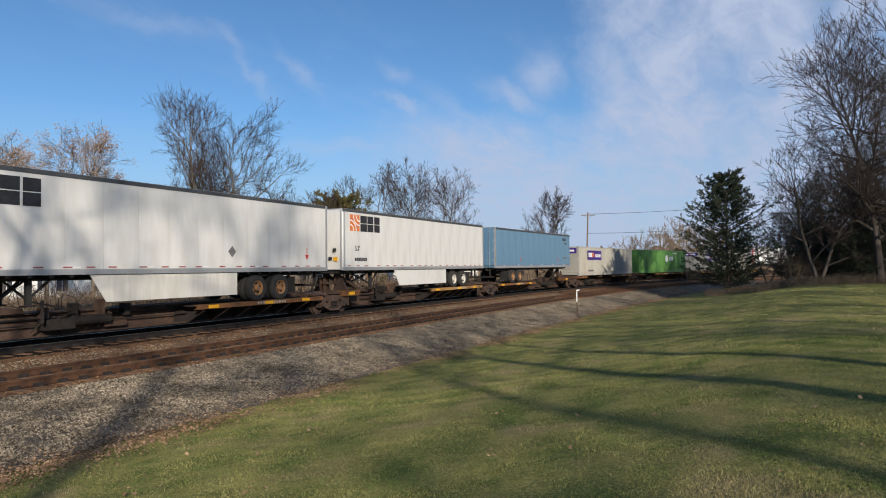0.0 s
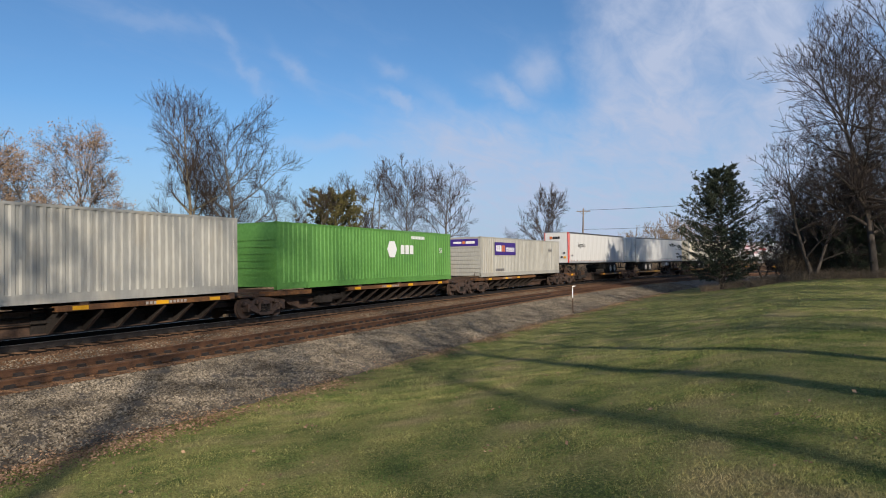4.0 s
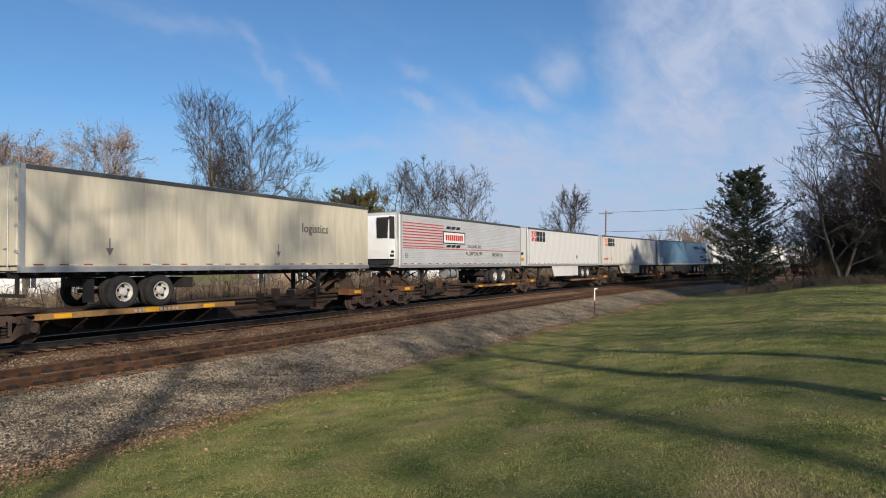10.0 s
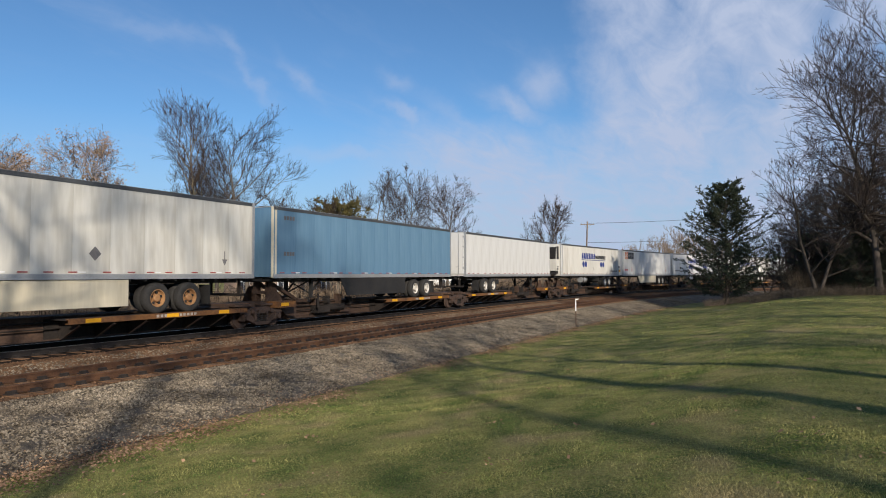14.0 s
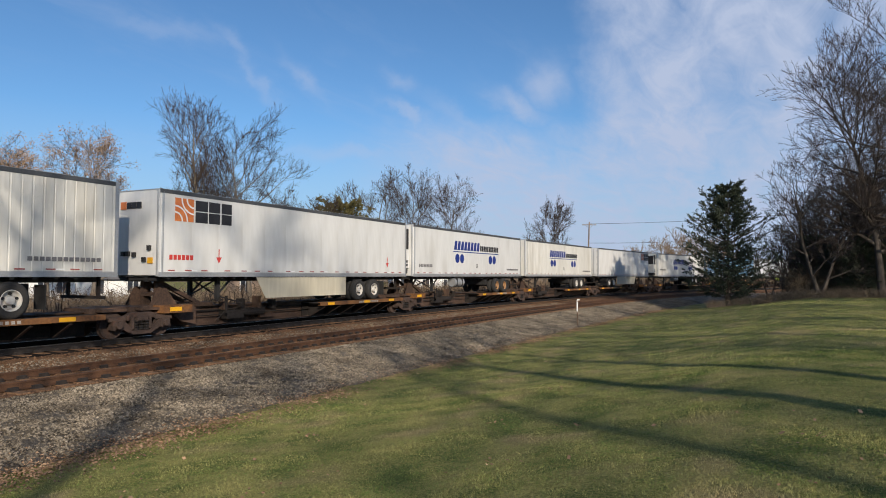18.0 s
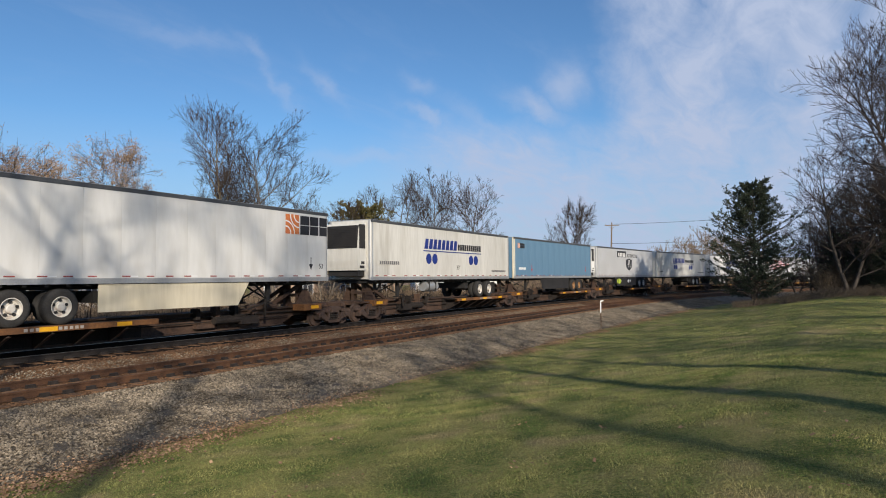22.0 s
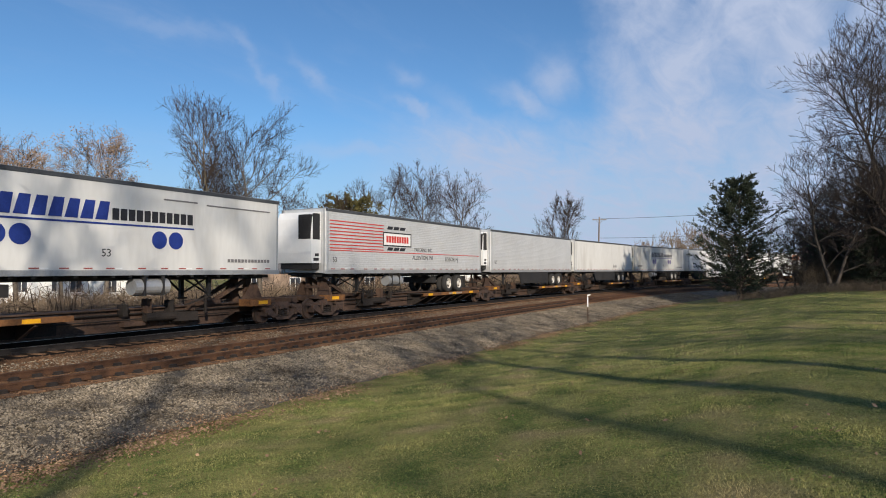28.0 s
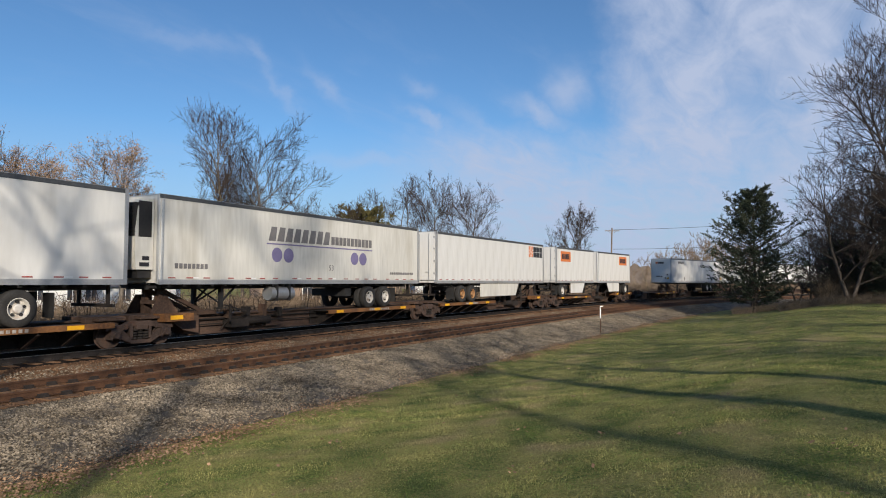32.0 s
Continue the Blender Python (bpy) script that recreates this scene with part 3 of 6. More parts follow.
def decal(name, bs, material, parent, y=-1.312, label="", x=0.0, stuff=False):
    """Flat shapes on the lawn side: boxes of (x0, x1, z0, z1), each a part, or joined where too small to tell apart."""
    made = None
    for group in ([bs] if stuff else [[b] for b in bs]):
        bm = bmesh.new()
        for x0, x1, z0, z1 in group:
            add_box(bm, x0 + x, x1 + x, y - 0.002, y + 0.004, z0, z1)
        made = part(name, bm, material, parent, label)
        if stuff:
            made["kind"] = "stuff"
    return made


def shape(name, polys, material, parent, y=-1.312, label="", x=0.0):
    """Flat shapes on the lawn side, each a part: outlines of (x, z)."""
    made = None
    for pts in polys:
        bm = bmesh.new()
        add_prism(bm, [(a + x, b) for a, b in pts], 1, y - 0.002, y + 0.004)
        made = part(name, bm, material, parent, label)
    return made


def disc(cx, cz, r, n=24):
    return [(cx + r * math.cos(6.28319 * i / n), cz + r * math.sin(6.28319 * i / n)) for i in range(n)]


def block_letters(x, z, w, h, count, slant=0.0, gap=0.22):
    """Plain blocks that stand for a mark's letters."""
    step = w / count
    return [[(x + i * step, z), (x + (i + 1 - gap) * step, z), (x + (i + 1 - gap) * step + slant * h, z + h), (x + i * step + slant * h, z + h)] for i in range(count)]


# road wheels
def tyre_mesh():
    bm = bmesh.new()
    add_lathe(bm, [(0.29, 0.0), (0.40, -0.025), (0.48, -0.01), (0.51, 0.04), (0.515, 0.14), (0.51, 0.23), (0.48, 0.27), (0.30, 0.26)], 0, 0, 0, 28)
    return mesh_of("tyre", bm, TYRE, True)


def rim_mesh(material):
    bm = bmesh.new()
    add_lathe(bm, [(0.295, -0.012), (0.275, -0.014), (0.262, 0.03), (0.24, 0.10), (0.13, 0.115), (0.125, 0.02), (0.10, 0.0), (0.02, -0.005)], 0, 0, 0, 24)
    for i in range(8):
        a = i * math.pi / 4
        add_tube(bm, (0.185 * math.cos(a), 0.085, 0.185 * math.sin(a)), (0.185 * math.cos(a), 0.11, 0.185 * math.sin(a)), 0.02, n=6)
    return mesh_of("rim", bm, material)


def road_wheel(parent, x, side, rim):
    z = 0.82 + 0.515
    if side < 0:
        w = put("tyre", kept("tyre", tyre_mesh), parent, x, -1.27, z)
        put("rim", kept(("rim", rim.name), lambda: rim_mesh(rim)), w)
        holes = bmesh.new()
        for i in range(5):
            a = i * 1.2566 + 0.3
            add_tube(holes, (0.19 * math.cos(a), 0.055, 0.19 * math.sin(a)), (0.19 * math.cos(a), 0.095, 0.19 * math.sin(a)), 0.045, n=8)
        put("hand_hole", kept("hand_hole", lambda: mesh_of("hand_hole", holes, BLACK)), w)["kind"] = "stuff"
    put("inner_tyre", kept("tyre", tyre_mesh), parent, x, -0.95 if side < 0 else 0.98, z)


# rail trucks
def sideframe_mesh():
    """A cast frame: top chord, dropped lower chord, columns and pedestals with bearing caps."""
    bm = bmesh.new()
    add_prism(bm, [(-1.20, 0.56), (-1.16, 0.68), (-0.60, 0.72), (-0.36, 0.82), (0.36, 0.82), (0.60, 0.72), (1.16, 0.68), (1.20, 0.56), (0.60, 0.58), (0.34, 0.66), (-0.34, 0.66), (-0.60, 0.58)], 1, -0.09, 0.08)
    for sx in (-1, 1):
        add_prism(bm, [(sx * 0.98, 0.46), (sx * 1.06, 0.56), (sx * 0.62, 0.56), (sx * 0.36, 0.30), (sx * 0.32, 0.16), (sx * 0.46, 0.18)], 1, -0.10, 0.07)
        add_box(bm, *sorted((sx * 0.28, sx * 0.38)), -0.10, 0.08, 0.28, 0.68)
        add_prism(bm, [(sx * 0.72, 0.30), (sx * 0.74, 0.60), (sx * 1.06, 0.60), (sx * 1.08, 0.30), (sx * 1.0, 0.28), (sx * 0.98, 0.40), (sx * 0.80, 0.40), (sx * 0.78, 0.28)], 1, -0.16, 0.10)
        add_tube(bm, (sx * 0.89, -0.24, 0.43), (sx * 0.89, -0.10, 0.43), 0.105, 0.125, 10)
        add_box(bm, *sorted((sx * 0.50, sx * 0.58)), -0.15, -0.09, 0.58, 0.74)
    add_prism(bm, [(-0.34, 0.12), (0.34, 0.12), (0.46, 0.20), (0.34, 0.24), (-0.34, 0.24), (-0.46, 0.20)], 1, -0.13, 0.10)
    add_box(bm, -0.20, 0.20, -0.16, 0.0, 0.56, 0.70)
    return mesh_of("sideframe", bm, TRUCK_STEEL)


def spring_mesh():
    bm = bmesh.new()
    for i in range(3):
        for k in range(4):
            add_tube(bm, (-0.2 + 0.2 * i, -0.06, 0.26 + 0.085 * k), (-0.2 + 0.2 * i, -0.06, 0.31 + 0.085 * k), 0.082, n=8)
    return mesh_of("spring_nest", bm, CAR_DARK)


def rail_wheel_mesh():
    bm = bmesh.new()
    add_lathe(bm, [(0.10, -0.05), (0.20, 0.0), (0.36, -0.01), (0.42, -0.03), (0.42, 0.07), (0.445, 0.085), (0.445, 0.11), (0.10, 0.11)], 0, 0, 0, 24)
    return mesh_of("rail_wheel", bm, TRUCK_STEEL)


def rail_truck(car, x):
    hub = put("truck_bolster", kept("bolster", lambda: mesh_of("truck_bolster", boxes((-0.22, 0.22, -1.05, 1.05, 0.52, 0.78), (-0.35, 0.35, -0.35, 0.35, 0.70, 0.92)), TRUCK_STEEL)), car, x, label="rusty cast rail truck")
    for y in (-1.0, 1.0):
        put("sideframe", kept("sideframe", sideframe_mesh), hub, 0, y)
        put("spring_nest", kept("springs", spring_mesh), hub, 0, y)["kind"] = "stuff"
    for sx in (-0.89, 0.89):
        for y, turn in ((-0.80, 0), (0.80, 180)):
            put("rail_wheel", kept("rail_wheel", rail_wheel_mesh), hub, sx, y, 0.425, turn)
        put("axle", kept("axle", lambda: mesh_of("axle", axle_bm(), CAR_DARK)), hub, sx)
    put("brake_beam", kept("brake", lambda: mesh_of("brake_beam", boxes((-0.46, -0.36, -0.7, 0.7, 0.32, 0.44), (0.36, 0.46, -0.7, 0.7, 0.32, 0.44)), CAR_DARK)), hub)


def axle_bm():
    bm = bmesh.new()
    add_tube(bm, (0, -1.0, 0.425), (0, 1.0, 0.425), 0.08, n=8)
    return bm


def spine_car(first, pitch, rev, double, sill=CAR_ORANGE, lettered=False, deep=None):
    """One platform of an articulated spine car."""
    car = tagged(new("spine_car"), "long brown spine railcar with a faded orange side sill", "railcar", group="railcars of the train")
    X = (lambda a: LONG - a) if rev else (lambda a: a)

    def rng(a, b):
        return (min(X(a), X(b)), max(X(a), X(b)))
    end = pitch - 0.9
    bm = bmesh.new()
    add_prism(bm, [(-0.3, 0.84), (-0.3, 0.52), (1.3, 0.50), (2.0, 0.20), (end - 2.2, 0.20), (end - 1.5, 0.50), (end, 0.52), (end, 0.84)], 1, -0.30, 0.30)
    add_box(bm, -0.3, end, -0.42, 0.42, 0.84, 0.88)
    add_box(bm, 2.0, end - 2.2, -0.40, 0.40, 0.16, 0.20)
    part("spine_beam", bm, CAR_BROWN, car, "brown riveted steel spine")
    # end frames over the trucks
    for a, b in ((-0.55, 0.9), (end - 1.1, end + 0.2)):
        bm = boxes((a, b, -0.62, 0.62, 0.80, 0.98), (a + 0.2, b - 0.2, -0.95, 0.95, 0.86, 0.94))
        part("end_frame", bm, CAR_BROWN, car)
    for y in (-0.62, 0.62):
        bm = bmesh.new()
        add_prism(bm, [(0.8, 0.90), (2.2, 0.86), (2.2, 0.24), (1.5, 0.40)], 1, y - 0.02, y + 0.02)
        part("gusset", bm, CAR_BROWN, car)
    # trailer hitch: post, head and braces
    if not deep:
        bm = boxes((*rng(0.65, 0.95), -0.42, -0.26, 0.88, 1.82), (*rng(0.65, 0.95), 0.26, 0.42, 0.88, 1.82), (*rng(0.60, 1.0), -0.42, 0.42, 1.30, 1.42))
        stand = part("hitch_post", bm, CAR_BROWN, car, "rusty trailer hitch stand")
        part("hitch_head", boxes((*rng(0.35, 1.45), -0.46, 0.46, 1.80, 1.94)), CAR_DARK, stand)
        for y in (-0.34, 0.34):
            bm = bmesh.new()
            add_bar(bm, (X(0.95), y, 1.72), (X(2.7), y, 0.92), 0.13)
            part("hitch_brace", bm, CAR_BROWN, stand)
        part("hitch_foot", boxes((*rng(2.3, 3.1), -0.5, 0.5, 0.88, 1.02)), CAR_BROWN, car)
        for y in (-0.62, 0.60):
            bm = bmesh.new()
            add_prism(bm, [(X(0.2), 0.98), (X(0.55), 1.62), (X(0.85), 1.62), (X(1.35), 0.98)], 1, y, y + 0.02)
            part("hitch_cheek", bm, CAR_BROWN, stand)
        part("bolster_box", boxes((*rng(0.35, 1.5), -1.22, -0.62, 0.74, 1.0)), CAR_ORANGE, car, "rusty orange bolster end")
        part("bolster_reflector", boxes((*rng(0.55, 1.05), -1.224, -1.21, 0.80, 0.94)), YELLOW, car)
        bm = bmesh.new()
        add_bar(bm, (X(3.4), -0.9, 0.60), (X(3.4), -0.9, 1.25), 0.07)
        add_bar(bm, (X(3.1), -0.9, 1.22), (X(4.3), -0.9, 0.92), 0.05)
        part("step_bracket", bm, CAR_DARK, car)
        for i in range(4):
            part("clutter_bracket", boxes((*rng(3.6 + 0.9 * i, 3.78 + 0.9 * i), -0.60, -0.30, 0.70 - 0.06 * (i % 2), 1.02 + 0.08 * (i % 3))), CAR_DARK if i % 2 else CAR_BROWN, car)
    # wheel wings, sills and struts
    w0, w1 = deep or (8.6, 15.75)
    up = 0.20 if deep else 0.0
    if deep:
        part("bolster_box", boxes((-0.3, 2.3, -1.26, -0.62, 0.86, 1.04)), CAR_ORANGE, car, "rusty orange bolster end")
        for q in (0.1, 6.0, 9.8, LONG - 0.4):
            part("container_pedestal", boxes((q, q + 0.3, -1.25, 1.25, 0.88, 1.11)), CAR_BROWN, car)
    # near-black block fills in the shade below the wheel wings
    part("wing_web", boxes((*rng(w0 - 0.1, w1), -0.36, 0.36, 0.15, 0.80)), CAR_DARK, car, "near-black web standing for shade between the wheel wings")
    for y in (-1, 1):
        a, b = rng(w0, w1)
        bm = boxes((a, b, min(y * 1.30, y * 1.36), max(y * 1.30, y * 1.36), 0.665 + up, 0.83 + up), (a, b, min(y * 1.18, y * 1.30), max(y * 1.18, y * 1.30), 0.79 + up, 0.83 + up), (a, b, min(y * 1.18, y * 1.30), max(y * 1.18, y * 1.30), 0.665 + up, 0.69 + up))
        side_sill = part("side_sill", bm, sill, car, "faded orange channel sill with yellow reflectors")
        if y < 0:
            k = 0
            marks = []
            m = a + 0.5
            while m < b - 0.5:
                if lettered and a + 0.2 < m < a + 4.6:
                    m += 1.0
                    continue
                marks.append((m, m + 0.50, 0.685 + up, 0.805 + up))
                m += (2.9, 2.3, 3.6)[k % 3]
                k += 1
            decal("reflector", marks, YELLOW, side_sill, y=-1.365)
            if not lettered:
                decal("stencil", [(a + 3.0 + 0.155 * i + (0.16 if i > 3 else 0), a + 3.095 + 0.155 * i + (0.16 if i > 3 else 0), 0.70 + up, 0.79 + up) for i in range(10)], STENCIL, side_sill, y=-1.364, stuff=True)
        part("wheel_deck", boxes((a, b, min(y * 0.45, y * 1.18), max(y * 0.45, y * 1.18), 0.77 + up, 0.81 + up)), CAR_DARK, car)
        m = a + 0.35
        while m < b:
            bm = bmesh.new()
            add_prism(bm, [(y * 1.30, 0.60 + up), (y * 1.30, 0.78 + up), (y * 0.30, 0.80 + up), (y * 0.30, 0.18), (y * 0.50, 0.18)], 0, m - 0.02, m + 0.02)
            strut = part("strut", bm, CAR_DARK, car)
            bm = bmesh.new()
            add_bar(bm, (m, y * 1.31, 0.60 + up), (m, y * 0.50, 0.17), 0.11, 0.012)
            part("strut_flange", bm, TRUCK_STEEL, strut)
            m += 1.15
    # brake gear and pipes slung under the spine
    part("brake_cylinder", boxes((*rng(3.6, 4.5), -0.75, -0.30, 0.36, 0.66)), CAR_DARK, car, "grimy brake cylinder")
    part("valve_box", boxes((*rng(4.9, 5.3), -0.68, -0.30, 0.46, 0.72)), CAR_DARK, car)
    part("valve_bracket", boxes((*rng(5.6, 6.4), -0.55, -0.30, 0.30, 0.46)), CAR_BROWN, car)
    bm = bmesh.new()
    add_tube(bm, (X(4.4), -0.62, 0.56), (X(5.7), -0.62, 0.56), 0.14, n=10)
    part("air_reservoir", bm, CAR_DARK, car)
    for i in range(6):
        bm = bmesh.new()
        add_bar(bm, (X(3.3 + 0.42 * i), -0.5, 0.30), (X(3.7 + 0.42 * i), -0.62, 0.74), 0.035)
        part("brake_lever", bm, CAR_DARK, car)
    bm = bmesh.new()
    add_tube(bm, (0.2, -0.40, 0.70), (end - 0.5, -0.40, 0.70), 0.03, n=6)
    add_tube(bm, (1.4, -0.46, 0.52), (end - 2.0, -0.46, 0.52), 0.022, n=6)
    part("air_pipe", bm, CAR_DARK, car)
    bm = bmesh.new()
    for gx in (-0.42, 0.7):
        add_tube(bm, (gx, -1.0, 0.92), (gx, -1.0, 1.42), 0.016, n=6)
    add_tube(bm, (-0.42, -1.0, 1.42), (0.7, -1.0, 1.42), 0.016, n=6)
    if double:
        part("grab_iron", bm, CAR_BROWN, car)
    else:
        bm.free()
    rail_truck(car, -0.45 if not double else 0.35)
    if double:
        rail_truck(car, -2.55)
        part("coupler", boxes((-2.2, 0.2, -0.13, 0.13, 0.72, 0.96), (-1.35, -0.95, -0.2, 0.2, 0.66, 1.02)), TRUCK_STEEL, car, "rusty knuckle coupler")
        part("end_beam", boxes((-3.5, -1.6, -0.30, 0.30, 0.50, 0.86), (-2.0, -1.75, -1.1, 1.1, 0.80, 0.98)), CAR_BROWN, car)
    if lettered:
        a, b = rng(w0, w1)
        put("lettering", text_mesh("ALL PURPOSE SPINE CAR", 0.19, STENCIL), car, a + 0.35, -1.364, 0.68 + up, label="white stencilled words on the sill")["kind"] = "stuff"
    MOVERS.append((car, first))
    return car


def trailer_side(kind, long, material):
    """The lawn and far side walls, by how they are made."""
    def build():
        bm = bmesh.new()
        for sy in (-1, 1):
            if kind == "rib":
                z, pts = Z_LOW + 0.22, []
                while z < Z_TOP - 0.16:
                    pts += [(sy * 1.297, z), (sy * 1.303, z + 0.012), (sy * 1.303, z + 0.078), (sy * 1.297, z + 0.09)]
                    z += 0.1
                pts = [(sy * 1.27, Z_LOW + 0.12)] + pts + [(sy * 1.27, Z_TOP - 0.10)]
                add_prism(bm, pts, 0, 0.10, long - 0.10)
            else:
                x, pts, step = 0.12, [], 0.305
                while x < long - 0.3:
                    pts += [(x, sy * 1.302), (x + step - 0.06, sy * 1.302), (x + step - 0.045, sy * 1.292), (x + step - 0.015, sy * 1.292)]
                    x += step
                pts = [(0.10, sy * 1.27)] + pts + [(long - 0.10, sy * 1.302), (long - 0.10, sy * 1.27)]
                add_prism(bm, pts, 2, Z_LOW + 0.14, Z_TOP - 0.10)
        return mesh_of("side_wall", bm, material)
    return kept(("side", kind, long, material.name), build)


def landing_gear(parent, X, x):
    for y in (-0.72, 0.72):
        bm = bmesh.new()
        add_box(bm, X(x) - 0.07, X(x) + 0.07, y - 0.07, y + 0.07, 1.12, 1.95)
        add_bar(bm, (X(x), y, 1.30), (X(x + 0.75), y, 1.93), 0.06)
        leg = part("landing_leg", bm, BLACK, parent, "dark retracted landing leg")
        part("landing_foot", boxes((X(x) - 0.16, X(x) + 0.16, y - 0.14, y + 0.14, 1.07, 1.12)), CAR_DARK, leg)
        bm = bmesh.new()
        add_bar(bm, (X(x), y, 1.25), (X(x), -y, 1.90), 0.05)
        part("leg_brace", bm, BLACK, leg)
    for i in range(3):
        bm = bmesh.new()
        add_bar(bm, (X(x + 1.0 + 0.5 * i), -1.0, 1.93), (X(x + 0.7 + 0.6 * i), 1.0, 1.93), 0.09)
        part("cross_member", bm, BLACK, parent)


def trailer(first, label, material, side="plate", rev=False, reefer=None, skirt=None, rim=RIM_WHITE, rail=DARK_RAIL, long=LONG, post=ALU, wheels=True, tank=False, nose=False):
    t = tagged(new("road_trailer"), label, "trailer", group="trailers on the train")
    X = (lambda a: long - a) if rev else (lambda a: a)

    def rng(a, b):
        return (min(X(a), X(b)), max(X(a), X(b)))
    part("body", boxes((0.04, long - 0.04, -1.285, 1.285, Z_LOW + 0.05, Z_TOP - 0.02)), material, t)
    if side in ("plate", "smooth"):
        n = max(1, round((long - 0.24) / 1.22)) if side == "plate" else 1
        w = (long - 0.24) / n
        me = kept(("panel", round(w, 3), material.name), lambda: mesh_of("side_panel", boxes((0.0025, w - 0.0025, -1.302, -1.285, Z_LOW + 0.15, Z_TOP - 0.11)), material))
        for i in range(n):
            put("side_panel", me, t, 0.12 + i * w)
    else:
        part("side_wall", trailer_side(side, long, material), None, t)
    part("top_rail", boxes((0, long, -1.312, -1.28, Z_TOP - 0.135, Z_TOP), (0, long, 1.28, 1.312, Z_TOP - 0.135, Z_TOP)), rail, t, "dark top rail")
    part("roof", boxes((0.02, long - 0.02, -1.28, 1.28, Z_TOP - 0.02, Z_TOP + 0.012)), ALU, t)
    part("bottom_rail", boxes((0, long, -1.315, -1.27, Z_LOW, Z_LOW + 0.165), (0, long, 1.27, 1.315, Z_LOW, Z_LOW + 0.165)), ALU, t, "grey bottom rail")
    for a in (0.0, long):
        lo, hi = (a - 0.0, a + 0.13) if a == 0 else (a - 0.13, a)
        for sy in (-1, 1):
            bm = bmesh.new()
            if (a == 0) != rev:  # rounded nose corner
                c = [(X(0.16) + (-1 if not rev else 1) * 0.16 * math.cos(q), sy * (1.15 + 0.163 * math.sin(q))) for q in [i * math.pi / 12 for i in range(7)]]
                add_prism(bm, c + [(X(0.16), sy * 1.15)], 2, Z_LOW + 0.02, Z_TOP)
            else:
                add_box(bm, lo, hi, min(sy * 1.19, sy * 1.318), max(sy * 1.19, sy * 1.318), Z_LOW, Z_TOP)
            part("corner_post", bm, post if (a == 0) != rev else ALU, t)
    # red and white tape along the bottom rail
    tape = []
    m, k = 0.35, 0
    while m < long - 0.4:
        tape.append((m, m + 0.28, Z_LOW + 0.20, Z_LOW + 0.238))
        m += (0.72, 0.72, 1.1, 0.85)[k % 4]
        k += 1
    decal("reflective_tape", tape, TAPE_RED, t, stuff=True)
    decal("white_tape", [(b, b + 0.26, z0, z1) for a, b, z0, z1 in tape[1::3]], PAPER, t, stuff=True)
    # rear doors with lock rods
    a = X(long)
    d = -1 if rev else 1
    for y in (-1, 1):
        x0, x1 = sorted((a, a + d * 0.045))
        door = part("rear_door", boxes((x0, x1, min(y * 0.012, y * 1.20), max(y * 0.012, y * 1.20), Z_LOW + 0.20, Z_TOP - 0.14)), material, t)
        bm = bmesh.new()
        for q in (0.22, 0.85):
            add_tube(bm, (a + d * 0.07, y * q, Z_LOW + 0.15), (a + d * 0.07, y * q, Z_TOP - 0.12), 0.018, n=6)
            add_bar(bm, (a + d * 0.07, y * q, 2.62), (a + d * 0.07, y * (q - 0.2), 2.62), 0.03)
        part("lock_rod", bm, ALU, door)
        hinge = kept("hinge", lambda: mesh_of("hinge", boxes((-0.06, 0.06, -0.05, 0.05, 0.0, 0.09)), ALU))
        for z in (2.5, 3.2, 3.9, 4.55):
            put("hinge", hinge, door, a, y * 1.19, z)
    part("rear_bumper", boxes((*sorted((a - d * 0.3, a - d * 0.2)), -1.05, 1.05, 1.28, 1.38), (*sorted((a - d * 0.28, a - d * 0.2)), -0.8, -0.7, 1.38, 1.97), (*sorted((a - d * 0.28, a - d * 0.2)), 0.7, 0.8, 1.38, 1.97)), CAR_DARK, t)
    part("underframe", boxes((0.15, long - 0.15, -0.55, -0.42, 1.80, 1.96), (0.15, long - 0.15, 0.42, 0.55, 1.80, 1.96), *[(0.4 + 0.6 * i, 0.5 + 0.6 * i, -1.25, 1.25, 1.90, 1.97) for i in range(int((long - 0.8) / 0.6))]), BLACK, t)
    # small fittings on the bulkhead of a trailer that leads with its nose
    if nose and not rev and long > 10:
        em = part("nose_emblem", boxes((0.0, 0.035, 0.42, 0.68, 4.28, 4.54)), ORANGE, t)
        for i in range(3):
            part("letter_block", boxes((0.0, 0.035, 0.16 - 0.25 * i, 0.36 - 0.25 * i, 4.30, 4.52)), INK, em)
        for y, z in ((0.5, 2.75), (0.25, 2.75), (-0.05, 2.72), (-0.55, 2.55), (-0.8, 2.95)):
            part("air_coupling", boxes((-0.05, 0.035, y - 0.07, y + 0.07, z - 0.08, z + 0.08)), BLACK, t)
        part("nose_placard", boxes((0.0, 0.035, -0.95, -0.72, 2.42, 2.62)), YELLOW, t, "yellow placard low on the nose")
    # running gear
    if wheels:
        axles = (long - 4.45, long - 3.12) if long > 10 else (long - 1.3,)
        for ax in axles:
            for s in (-1, 1):
                road_wheel(t, X(ax), s, rim)
            bm = bmesh.new()
            add_tube(bm, (X(ax), -1.0, 1.335), (X(ax), 1.0, 1.335), 0.07, n=8)
            part("axle", bm, CAR_DARK, t)
        part("bogie_frame", boxes((*rng(axles[0] - 0.9, axles[-1] + 0.9), -0.5, 0.5, 1.52, 1.78), (*rng(axles[0] - 1.5, axles[0] - 1.1), -1.0, 1.0, 1.40, 1.75)), BLACK, t)
        part("mud_flap", boxes((*rng(axles[-1] + 0.95, axles[-1] + 0.97), -1.22, -0.68, 1.05, 1.75)), BLACK, t)
